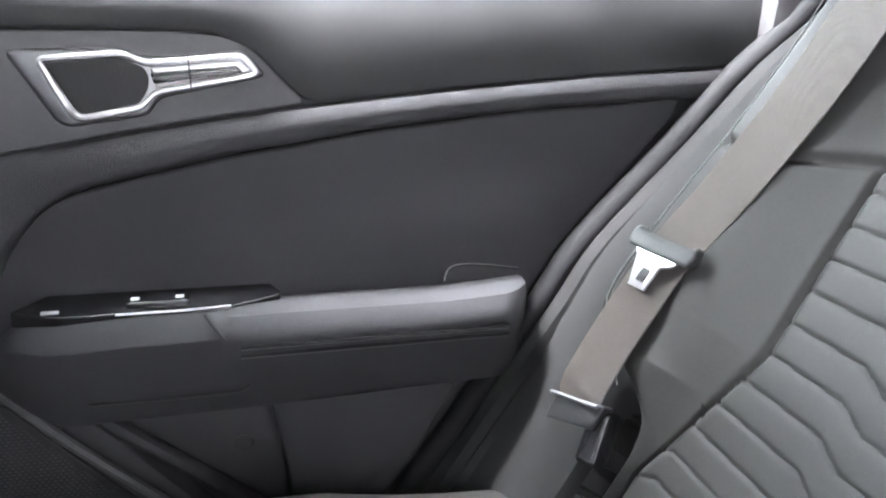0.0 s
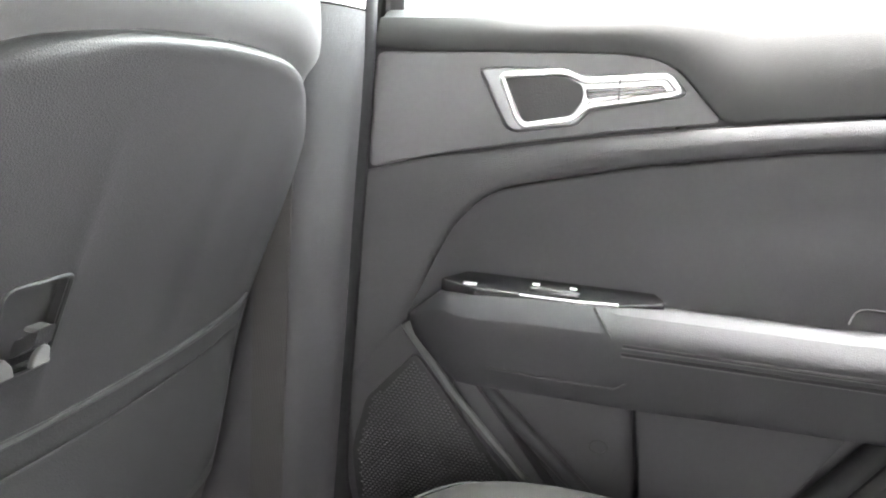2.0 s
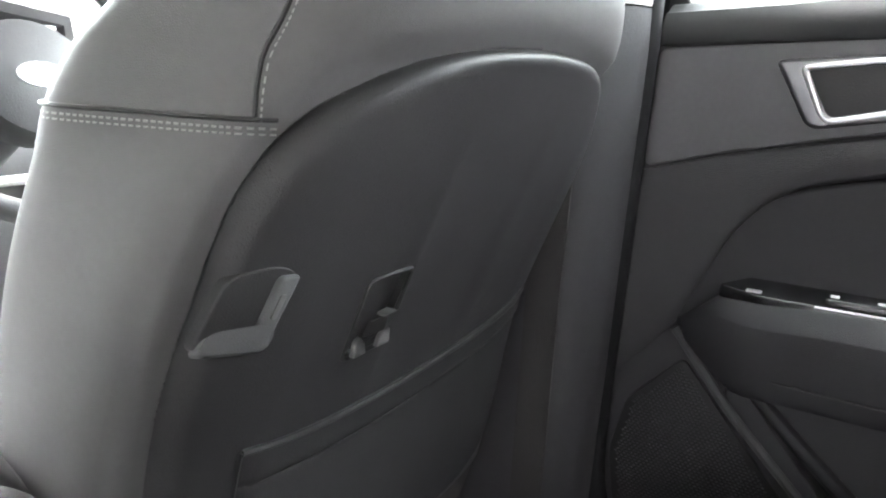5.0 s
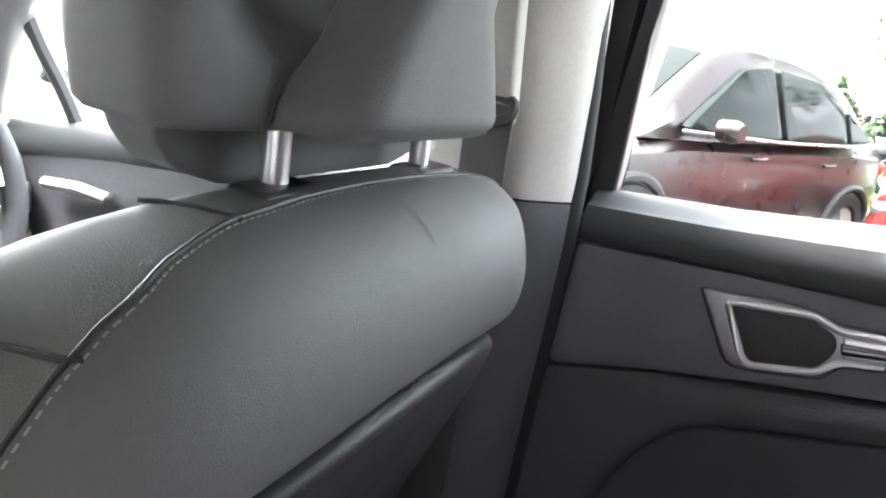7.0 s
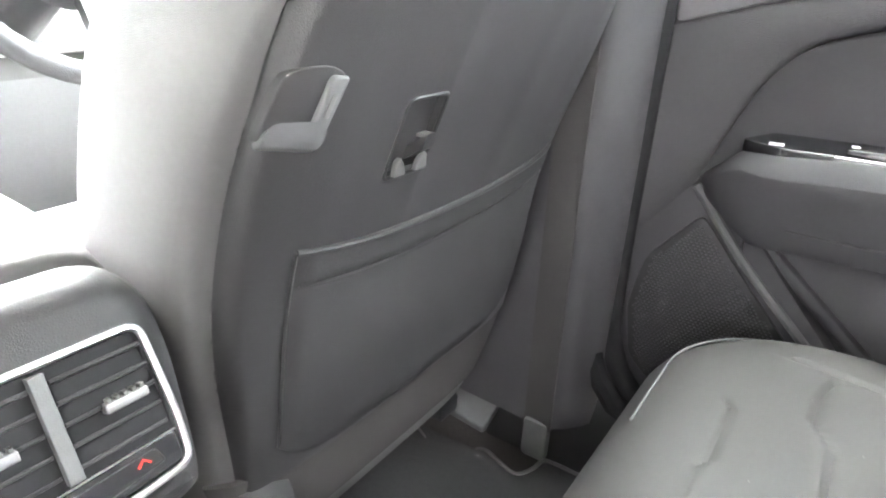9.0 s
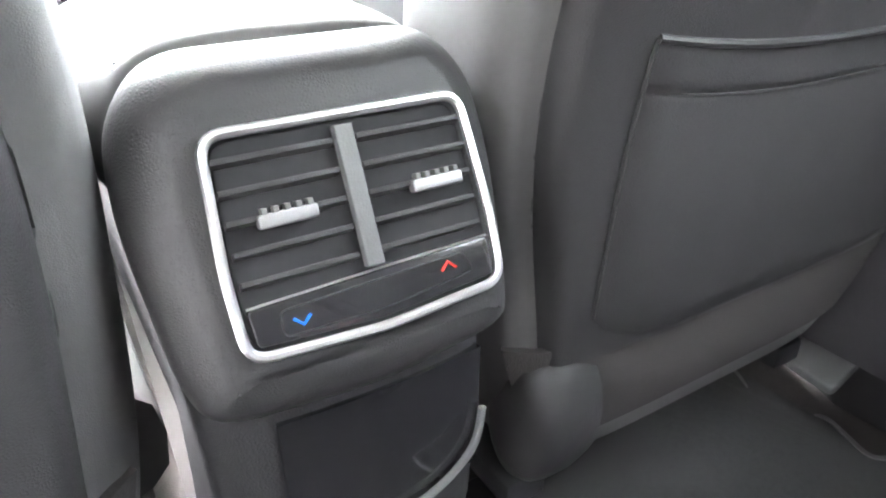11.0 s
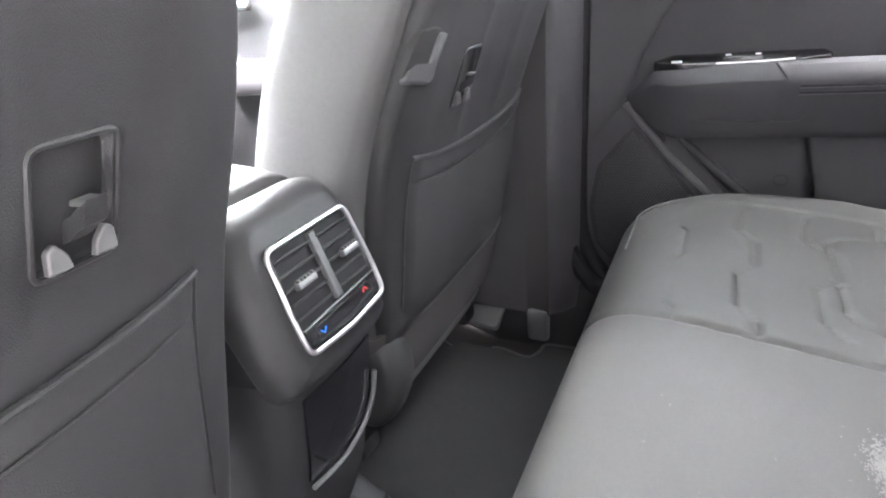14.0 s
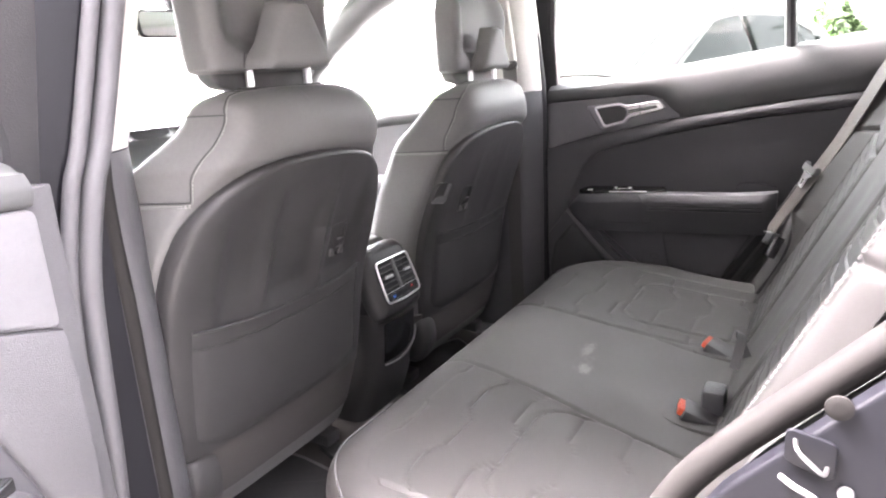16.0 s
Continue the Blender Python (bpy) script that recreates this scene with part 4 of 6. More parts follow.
    # pale cap that paints the light on the hook's top
    part("hook_highlight", slab(rounded([(-0.0058, -0.0005), (0.0058, -0.0005), (0.0058, 0.0025), (-0.0058, 0.0025)], 0.001), H, 0.003, 0.0125, 0.001), PALEG, hk)
    for s in (-1, 1):
        part("catch", slab(rounded([(s * 0.006, -0.031), (s * 0.020, -0.031), (s * 0.019, -0.019), (s * 0.014, -0.016), (s * 0.008, -0.023)], 0.002), lambda u, v, w: H(u, v, w + 0.25 * (-0.014 - v)), -0.001, 0.003, 0.0015), PALEG, hk, "pale concave catch")
    # charging socket recess at the inner edge
    if usb:
        U = lambda u, v, w: V(usb - xc + u, shell_y(usb - xc + u, 0.632 + v) + 0.0002 - w, 0.632 + v)
        ub = part("socket_recess", slab(rounded([(-0.027, -0.024), (0.010, -0.034), (0.018, -0.030), (0.026, 0.014), (0.010, 0.022), (-0.016, 0.020)], 0.010), U, -0.006, 0.0015, 0.0015), SHELL, st, "scooped recess with a charging socket")
        part("ledge", loft([[U(u, v + 0.004 * k, w) for u, v in rounded([(-0.026, -0.027), (0.014, -0.035), (0.016, -0.022), (0.006, -0.016), (-0.022, -0.014)], 0.006, 4)] for k, w in ((0, -0.002), (0.3, 0.002), (0.8, 0.005), (1.2, 0.006))]), BELTLINE, ub, "rounded lower ledge")
        part("socket_plate", slab(rounded([(0.004, -0.020), (0.016, -0.024), (0.025, 0.014), (0.011, 0.016)], 0.004), U, -0.002, 0.005, 0.003), BELTLINE, ub)
        part("socket", slab(rounded([(0.010, -0.010), (0.014, -0.011), (0.017, 0.004), (0.013, 0.005)], 0.0018), U, 0.003, 0.0056, 0.0004), PALEG, ub)
    # recliner covers, cushion, rails
    for s in (1, -1):
        if s < 0:
            part("hinge_cover", loft([[V(s * (0.205 + w), 0.380 + r * 0.040 * math.cos(a) - 0.12 * (r * 0.066 * math.sin(a)), 0.236 + r * 0.066 * math.sin(a)) for a in span(0, math.tau, 33)[:-1]] for w, r in ((-0.03, 0.9), (-0.012, 1), (0.006, 1), (0.018, 0.95), (0.026, 0.82), (0.030, 0.6), (0.031, 0.3))]), SHELL, st, "rounded plastic hinge cover")
        # added black plate that stops light leaking in beside the cushion
        if s == so:
            part("light_stop", block(xc + s * 0.262, 0.685, 0.17, 0.022, 0.47, 0.15, 0.008), RUBBER, st, "black plate added beside the cushion to stop stray light")
        part("seat_rail", block(xc + s * 0.19, 0.66, 0.115, 0.045, 0.50, 0.03, 0.006), DARK, st, "dark metal seat rail")
        part("rail_foot", slab(rounded([(-0.03, 0.0), (0.03, 0.0), (0.03, 0.10), (-0.03, 0.10)], 0.01), (lambda u, v, w: V(so * (0.257 + 0.95 * u), 0.372 + 0.8 * v, 0.058 + 0.45 * (u + 0.03) + w + 0.1 * v)) if s == so else (lambda u, v, w: V(s * 0.215 + 0.7 * u, 0.395 + 0.8 * v, 0.022 + w + 0.5 * v)), 0.004 if s == so else 0.0, 0.014, 0.004), BELTLINE if s == so else DARK, st, "plastic cover on the rail's end")
        if s != so:
            part("rail_clip", block(xc + s * 0.215, 0.392, 0.034, 0.034, 0.004, 0.008, 0.001), BELTLINE, st, "pale lip of the rail cover")
    part("cushion", loft([[V(0.264 * (1 - 0.08 * (k / 14)) * math.copysign(abs(math.cos(a)) ** 0.6, math.cos(a)), 0.455 + 0.485 * k / 14, 0.265 + 0.03 * k / 14 + 0.085 * (1 if 0 < k < 14 else 0.7) * math.copysign(abs(math.sin(a)) ** 0.6, math.sin(a))) for a in span(0, math.tau, 29)[:-1]] for k in range(15)]), LEATHER, st, "grey leather seat cushion")
    # headrest: tall front pad, hollow back, square rear block, two posts
    off = 0.008 if usb else 0.0
    def sq(c, p):
        return math.copysign(abs(c) ** p, c)
    def pad(a, z):
        w = lerp([(0.872, 0.075), (0.880, 0.098), (0.89, 0.108), (0.899, 0.112), (0.902, 0.122), (0.906, 0.126), (0.93, 0.130), (1.03, 0.134), (1.07, 0.120), (1.095, 0.085)], z)
        x, v = w * sq(math.cos(a), 0.42), sq(math.sin(a), 0.36)
        rear = lerp([(0.872, 0.008), (0.893, 0.010), (0.899, 0.012), (0.9015, 0.033), (0.904, 0.037), (0.908, 0.040), (1.05, 0.040), (1.085, 0.03), (1.095, 0.015)], z)
        y = 0.303 + (v * rear if v < 0 else v * 0.040 * (0.5 if z < 0.876 or z > 1.09 else 1))
        if v < 0:
            # the hollow behind the block
            y += 0.030 * -v * math.exp(-(x / 0.098) ** 8) * max(0.0, min(1.0, (z - 0.918 - 0.25 * max(0, abs(x) - 0.05)) / 0.03))
        return V(x + off, y, z)
    hr = part("headrest", loft([[pad(a, z) for a in span(0, math.tau, 97)[:-1]] for z in (0.872, 0.876, 0.880, 0.886, 0.893, 0.897, 0.899, 0.9005, 0.902, 0.904, 0.906, 0.910, 0.914, 0.92, 0.926, 0.932, 0.938, 0.944, 0.95, 0.96, 0.98, 1.0, 1.03, 1.05, 1.07, 1.085, 1.095)]), LEATHER, st, "grey leather headrest")
    def plan(k):
        z = 0.904 + 0.098 * k
        g = max(0.0, 1 - k / 0.42) ** 1.6
        e = 0.008 * max(0, abs(2 * k - 1) - 0.86) / 0.14
        yf, bw = 0.266 + 0.012 * g, 0.073 + 0.010 * g
        n_ = 0.052 * max(0.0, k - 0.12)
        half_ = [(0.0, hy + e), (0.039 - n_ * 0.9, hy + e), (0.054 - n_, hy + 0.0012 + e), (0.062 - n_, hy + 0.004 + e), (0.067 - n_ - e * 0.4, hy + 0.009), (0.0705 - n_ - e * 0.4 + 0.004 * g, hy + 0.015), (bw - n_ - e * 0.4, yf - 0.005), (bw - n_ - 0.006, yf), (0.04 - n_, yf), (0.0, yf)]
        return [V(x + off, y, z) for x, y in half_] + [V(off - x, y, z) for x, y in half_[-2:0:-1]]
    part("rear_block", loft([plan(k) for k in (0.0, 0.015, 0.03, 0.06, 0.1, 0.14, 0.18, 0.22, 0.26, 0.3, 0.34, 0.38, 0.42, 0.5, 0.6, 0.7, 0.8, 0.88, 0.93, 0.96, 0.985, 1.0)]), LEATHER, hr, "squared rear block that flares into the pad")
    part("block_seam", tube([V(off - 0.080, 0.2615, 0.928), V(off - 0.0815, 0.262, 0.918), V(off - 0.0825, 0.263, 0.907)], 0.0009, 6), SHELL, hr)
    for s in (1, -1):
        part("post", tube([V(off + s * 0.065, 0.272, 0.82), V(off + s * 0.065, 0.274, 0.912)], 0.0065, 10), CHROME, hr, "chrome headrest post")
        part("guide", slab(rounded([(-0.022, -0.013), (0.022, -0.013), (0.022, 0.013), (-0.022, 0.013)], 0.006), lambda u, v, w: V(off + s * 0.065 + u, 0.270 + v, 0.868 + w), 0.0, 0.010, 0.004), DARK, hr, "black plastic post guide")
    return st


front_seat("driver_seat", "grey leather driver seat, dark shell and pocket", 0.36, 0.266, 0.145)
front_seat("passenger_seat", "grey leather passenger seat, dark shell and pocket", -0.362, -0.246, None, -0.008, 0.022, 0.214)

# ---- centre console ----
con = thing("centre_console", "dark plastic centre console with rear air vents", "console")


# body of the console: a loft from the rear face forwards
def csec(y, top, bot, hw, rr=0.025):
    pts = rounded([(-hw * 0.92, bot), (hw * 0.92, bot), (hw, (top + bot) / 2), (hw * 0.97, top - 0.012), (hw * 0.80, top), (-hw * 0.80, top), (-hw * 0.97, top - 0.012), (-hw, (top + bot) / 2)], rr, 4)
    return [Vector((x, y + 0.37 * (z - 0.5) * max(0, 1 - (y - 0.345) / 0.25) if z > 0.36 else y + 0.37 * (0.36 - 0.5) * max(0, 1 - (y - 0.345) / 0.25) + 0.25 * (0.36 - z), z)) for x, z in pts]


part("body", loft([csec(y, 0.508, 0.12, hw) for y, hw in ((0.385, 0.072), (0.392, 0.080), (0.42, 0.084), (0.60, 0.086), (0.95, 0.10), (1.2, 0.11))]), CBODY, con, "grained dark plastic console body")
T_, N_ = Vector((0, 0.347, 0.938)), Vector((0, -0.938, 0.347))


def C(u, v, w):
    """A point of the console's sloping rear face: across, up, out."""
    return Vector((u, 0.329, 0.456)) + v * T_ + w * N_


face = [(-0.070, 0.089), (0.062, 0.089), (0.085, 0.062), (0.089, 0.02), (0.083, -0.060), (0.076, -0.078), (0.0, -0.086), (-0.080, -0.080), (-0.090, -0.060), (-0.097, 0.02), (-0.093, 0.062)]


def inset(poly, d):
    """The outline drawn in by d on all sides."""
    out, m = [], len(poly)
    for i in range(m):
        a, c = (poly[i] - poly[i - 1]).normalized(), (poly[(i + 1) % m] - poly[i]).normalized()
        n = Vector((a.y + c.y, -a.x - c.x)).normalized()
        out.append(poly[i] + n * d / max(0.6, n.dot(Vector((a.y, -a.x)))))
    return out


ring_ = rounded([Vector(p) for p in face], 0.022, 5)
part("rear_face", loft([[C(*p, w) for p in inset(ring_, d)] for w, d in ((-0.040, 0.0030), (-0.0385, 0.0008), (-0.036, 0.0), (-0.024, 0.0004), (-0.016, 0.0022), (-0.010, 0.0055), (-0.005, 0.0100), (-0.001, 0.0150), (0.0015, 0.0190), (0.003, 0.0225), (0.0036, 0.0245))]), SHELL, con, "grained dark surround of the rear vents")
vf = [(-0.060, 0.047), (0.061, 0.047), (0.066, -0.012), (0.065, -0.047), (0.0, -0.051), (-0.063, -0.047), (-0.064, -0.012)]
vent = part("vent_well", slab(rounded([(x * 0.95, y * 0.94) for x, y in vf], 0.008), C, 0.0, 0.005, 0.001), RUBBER, con, "black vent opening")
part("vent_frame", tube([C(x, y, 0.008) for x, y in rounded(vf, 0.010, 5)], 0.0024, 8, True), CHROME, con, "bright silver frame round the rear vents")
part("centre_bar", slab([(-0.004, 0.042), (0.0045, 0.042), (0.0055, -0.022), (-0.003, -0.022)], C, 0.004, 0.0105, 0.001), BELTLINE, vent, "grey upright bar between the vents")
for s in (-1, 1):
    for k in range(5):
        v = 0.034 - 0.0128 * k
        part("louvre", slab([(s * 0.0055, v - 0.0012), (s * 0.0055, v + 0.0012), (s * 0.0585, v + 0.0012), (s * 0.0585, v - 0.0012)], lambda u, q, w: C(u, q + 0.35 * (w - 0.004), w), 0.003, 0.010, 0.0006), SHELL, vent, "thin dark louvre")
    x0 = -0.046 if s < 0 else 0.026
    v0 = 0.0085
    tab = part("vent_tab", slab(rounded([(x0, v0 - 0.003), (x0 + 0.026, v0 - 0.003), (x0 + 0.026, v0 + 0.003), (x0, v0 + 0.003)], 0.0015), C, 0.008, 0.014, 0.001), DSTEEL, vent, "pale ribbed vent tab")
    for k in range(5):
        part("rib", slab([(x0 + 0.002 + 0.005 * k, v0 + 0.002), (x0 + 0.0045 + 0.005 * k, v0 + 0.002), (x0 + 0.0045 + 0.005 * k, v0 + 0.0055), (x0 + 0.002 + 0.005 * k, v0 + 0.0055)], C, 0.009, 0.0135, 0.0005), PALEG, tab)
# touch strip with the blue and red arrows
part("touch_strip", slab(rounded([(-0.059, -0.026), (0.0, -0.0245), (0.061, -0.0235), (0.061, -0.043), (0.0, -0.047), (-0.058, -0.043)], 0.003), C, 0.004, 0.0085, 0.001), GLOSS, vent, "gloss black touch strip")
part("strip_line", tube([C(-0.059, -0.0255, 0.0085), C(0, -0.024, 0.0085), C(0.061, -0.023, 0.0085)], 0.0006, 5), CHROME, vent)
part("button_line", tube([C(x, y, 0.0087) for x, y in rounded([(-0.046, -0.0300), (0.046, -0.0275), (0.050, -0.038), (0.0, -0.0425), (-0.046, -0.0415)], 0.003, 3)], 0.0004, 5, True), SHELL, vent)
for name_, m_, x, y, s in (("blue_arrow", BLUE, -0.037, -0.0362, -1), ("red_arrow", RED, 0.037, -0.0325, 1)):
    part(name_, tube([C(x - 0.004, y - s * 0.0015, 0.0088), C(x, y + s * 0.0022, 0.0088), C(x + 0.004, y - s * 0.0015, 0.0088)], 0.0008, 5), m_, vent)
# lower panel with a bin and its curved pull
LOWP = [(0.10, 0.392), (0.14, 0.372), (0.20, 0.350), (0.28, 0.336), (0.36, 0.330), (0.40, 0.328)]
low = lambda u, v, w: Vector((u, lerp(LOWP, v) + 0.9 * (u * u) - w, v))


def lower_ring(z):
    """A level section of the lower panel, with chamfered rear corners."""
    y0, hw = lerp(LOWP, z), 0.083 + 0.006 * max(0.0, (0.30 - z) / 0.2)
    half = [(0.0, 0.0), (0.03, 0.0008), (0.055, 0.003), (0.066, 0.0055), (0.072, 0.0095), (hw - 0.004, 0.020), (hw, 0.027), (hw + 0.002, 0.045), (hw + 0.003, 0.15)]
    return [Vector((x, y0 + y, z)) for x, y in half] + [Vector((-x, y0 + y, z)) for x, y in half[:0:-1]]


part("lower_panel", loft([lower_ring(z) for z in [0.385, 0.383] + span(0.378, 0.12, 16) + [0.112, 0.108]]), CBODY, con, "dark lower panel of the console")
part("joint_line", tube([low(u, 0.3815 - 0.006 * (1 - (u / 0.083) ** 2), 0.0015) for u in span(-0.066, 0.066, 15)], 0.0012, 6), BELTLINE, con)
part("bin_door", sheet(lambda u, v: low(u, v, 0.0025), span(-0.052, 0.070, 13), span(0.262, 0.356, 9), 0.006), GLOSS, con, "smooth black bin door")
part("bin_pull", tube([low(x, z, 0.007) for x, z in smooth([(-0.054, 0.258), (0.0, 0.253), (0.040, 0.262), (0.064, 0.284), (0.070, 0.312)], 6)], 0.0026, 8), BELTLINE, con, "curved bright-edged pull")
# padded lid
lid = []
for y, k, dz in ((0.401, 0.93, -0.006), (0.402, 0.97, -0.002), (0.406, 1.0, 0.0), (0.43, 1.05, 0.003), (0.50, 1.13, 0.007), (0.58, 1.18, 0.008), (0.66, 1.19, 0.004), (0.675, 1.15, 0.0), (0.68, 1.05, -0.006)):
    half = [(0.0, 0.535 + dz), (0.030, 0.5348 + dz), (0.052, 0.533 + dz), (0.064, 0.530 + dz), (0.075, 0.524 + dz), (0.083, 0.514 + dz), (0.088, 0.502), (0.091, 0.488), (0.0915, 0.474), (0.088, 0.468), (0.0, 0.466)]
    lid.append([Vector((x * k - 0.003, y + 0.35 * (z - 0.525), 0.50 + (z - 0.50) * min(k, 1))) for x, z in half] + [Vector((-x * k - 0.003, y + 0.35 * (z - 0.525), 0.50 + (z - 0.50) * min(k, 1))) for x, z in half[-2:0:-1]])
part("armrest_lid", loft(lid), LEATHER, con, "padded leather armrest lid")
for x in (-0.063, -0.066):
    part("lid_seam", tube([r[3] + (r[4] - r[3]) * f + Vector((0, 0, 0.0002)) for f in [(0.0 if x > -0.065 else 0.25)] for r in [[q[-1 - i] if i else q[0] for i in range(5)] for q in lid[2:7]]], 0.0007, 6), SHELL, con)
part("side_rail", tube([(-0.091, 0.47, 0.495), (-0.094, 0.6, 0.495), (-0.10, 0.95, 0.505)], 0.004, 8), STEEL, con, "bright strip along the console side")
part("selector_deck", block(0.0, 0.93, 0.53, 0.17, 0.42, 0.03, 0.008), GLOSS, con, "gloss black deck before the armrest")
part("selector_dial", loft([[Vector((0.03 + r * math.cos(a), 0.86 + r * math.sin(a), z)) for a in span(0, math.tau, 25)[:-1]] for z, r in ((0.54, 0.03), (0.56, 0.029), (0.565, 0.025))]), CHROME, con, "round chrome gear dial")
part("cup_ring", tube([(-0.045 + 0.035 * math.cos(a), 0.76 + 0.035 * math.sin(a), 0.547) for a in span(0, math.tau, 25)[:-1]], 0.004, 6, True), CHROME, con, "chrome cup holder ring")

# ---- rear bench ----
bench = thing("rear_bench", "grey leather rear bench with quilted wave seams", "car seat")


def wave(x, period=0.15, amp=0.009):
    f = (x / period) % 1.0
    return amp * (max(-1, min(1, 1.5 * (2 * abs(2 * f - 1) - 1))))


def groove(dist, w=0.0045, deep=0.004):
    return -deep * math.exp(-(dist / w) ** 2)


def XL(y):
    """The seam left of the middle place."""
    return lerp([(-0.45, -0.275), (-0.37, -0.258), (-0.12, -0.192), (-0.02, -0.173), (0.08, -0.155), (0.2, -0.150)], y)


def XR(y):
    """The seam right of the middle place."""
    return lerp([(-0.45, 0.120), (-0.29, 0.137), (-0.2, 0.160), (-0.05, 0.166), (0.09, 0.178), (0.2, 0.180)], y)


def seat_local(x, y):
    """The seat place a point lies in: its middle and half width, or None for the middle place."""
    return (0.352, 0.195) if x > XR(y) + 0.004 else ((-0.358, 0.195) if x < XL(y) - 0.004 else None)


PROF = smooth([(0, -0.44, 0.29), (0, -0.40, 0.320), (0, -0.30, 0.330), (0, -0.18, 0.342), (0, -0.06, 0.357), (0, 0.04, 0.366), (0, 0.09, 0.362), (0, 0.122, 0.343), (0, 0.136, 0.308), (0, 0.132, 0.25), (0, 0.11, 0.18), (0, 0.09, 0.10)], 22)


def cushion(x, i):
    p = PROF[i]
    a, b = PROF[max(0, i - 1)], PROF[min(len(PROF) - 1, i + 1)]
    t = (b - a).normalized()
    n = Vector((0, -t.z, t.y))
    if n.z < 0 and p.y < 0.1:
        n = -n
    d = 0.0
    top = max(0.0, min(1.0, (0.10 - p.y) / 0.03))
    d += groove(x - XL(p.y)) + groove(x - XR(p.y))
    loc = seat_local(x, p.y)
    if loc:
        c, hw = loc
        u = abs(x - c)
        d += 0.012 * max(0, ((x - c) * (1 if c > 0 else -1) - 0.10) / 0.12) ** 2 * max(0, min(1, (-p.y + 0.08) / 0.2))
        # an inset panel with a round front, and rows with a kink in them
        edge = math.hypot(max(0, u - 0.075), max(0, p.y + 0.18)) - 0.057
        ax = abs(x)
        f = (ax - 0.155) % 0.22
        yy = p.y + 0.030 - 0.010 * (max(-1.0, min(1.0, (f - 0.055) / 0.016)) if f < 0.11 else -max(-1.0, min(1.0, (f - 0.165) / 0.016)))
        if edge < 0:
            yy += 0.012
        row = (yy / 0.082) % 1.0
        near = min(row, 1 - row) * 0.082
        live = 1.0 if u < hw - 0.012 else 0.0
        if p.y < 0.05 or edge < 0:
            d += live * (groove(near, 0.0019, 0.0030) + 0.0014 * math.sin(math.pi * row) ** 0.7)
        if p.y > -0.42:
            d += groove(edge, 0.0032, 0.0045) + 0.002 / (1 + math.exp(edge / 0.002))
        if p.y < 0.03:
            d += groove(u - (hw - 0.006), 0.0035, 0.0035)
    side = max(0.0, (abs(x - 0.01) - 0.555) / 0.065)
    q = p + n * d
    corner = max(0.0, (abs(x - 0.01) - 0.46) / 0.16) ** 2.2
    q.y -= 0.13 * corner * max(0, min(1, (p.y + 0.25) / 0.3))
    if side > 0:
        q.z -= 0.06 * (1 - math.sqrt(max(0, 1 - min(1, side) ** 2)))
    q.x = x
    return q


xs = span(-0.61, 0.63, 440)
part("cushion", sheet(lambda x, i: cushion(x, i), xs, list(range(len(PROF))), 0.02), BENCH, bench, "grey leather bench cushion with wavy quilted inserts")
part("piping", tube([cushion(x, 145) + Vector((0, 0.002, 0.002)) for x in span(0.36, 0.60, 30)], 0.0014, 6), BELTLINE, bench, "pale piping along the cushion edge")
part("piping", tube([cushion(x, 145) + Vector((0, 0.002, 0.002)) for x in span(-0.58, -0.34, 30)], 0.0014, 6), BELTLINE, bench, "pale piping along the cushion edge")


# dusty smudges and lint on the middle place
rnd = random.Random(5)
smudge = bmesh.new()
for cx, cy, rx, ry, n in ((0.019, -0.121, 0.030, 0.011, 700), (-0.062, -0.140, 0.018, 0.011, 1000), (-0.02, -0.13, 0.05, 0.02, 160)):
    for _ in range(n):
        px_, py_, rr = cx + rnd.gauss(0, rx * 0.5), cy + rnd.gauss(0, ry * 0.5), rnd.uniform(0.0003, 0.0010)
        i_ = min(range(len(PROF)), key=lambda i: abs(PROF[i].y - py_) + (9 if i > 141 else 0))
        zc = cushion(px_, i_).z + 0.0006
        smudge.faces.new([smudge.verts.new((px_ + rr * 1.5 * math.cos(a), py_ + rr * math.sin(a), zc + 0.11 * rr * math.sin(a))) for a in span(0, math.tau, 7)[:-1]])
for _ in range(60):
    px_, py_ = rnd.uniform(-0.5, 0.5), rnd.uniform(-0.30, 0.06)
    i_ = min(range(len(PROF)), key=lambda i: abs(PROF[i].y - py_) + (9 if i > 141 else 0))
    zc, an = cushion(px_, i_).z + 0.0008, rnd.uniform(0, 3.1)
    c_, s_ = math.cos(an) * rnd.uniform(0.001, 0.0025), math.sin(an) * 0.002
    smudge.faces.new([smudge.verts.new((px_ + a, py_ + b, zc)) for a, b in ((c_, s_), (-s_ * 0.25, c_ * 0.25), (-c_, -s_), (s_ * 0.25, -c_ * 0.25))])
tagged(part("dust", smudge, DUST, bench, "pale dusty smudges and lint", smooth=False), kind="stuff")


def back_face(z):
    return -0.42 - (z - 0.40) * 0.47


def back_edge(z):
    """Outer edge of the right backrest, drawn in towards the top."""
    return soft([(0.27, 0.49), (0.40, 0.482), (0.46, 0.480), (0.485, 0.486), (0.505, 0.508), (0.53, 0.552), (0.55, 0.578), (0.575, 0.586), (0.62, 0.578), (0.68, 0.563), (0.74, 0.545), (0.82, 0.530), (0.96, 0.52)], z)


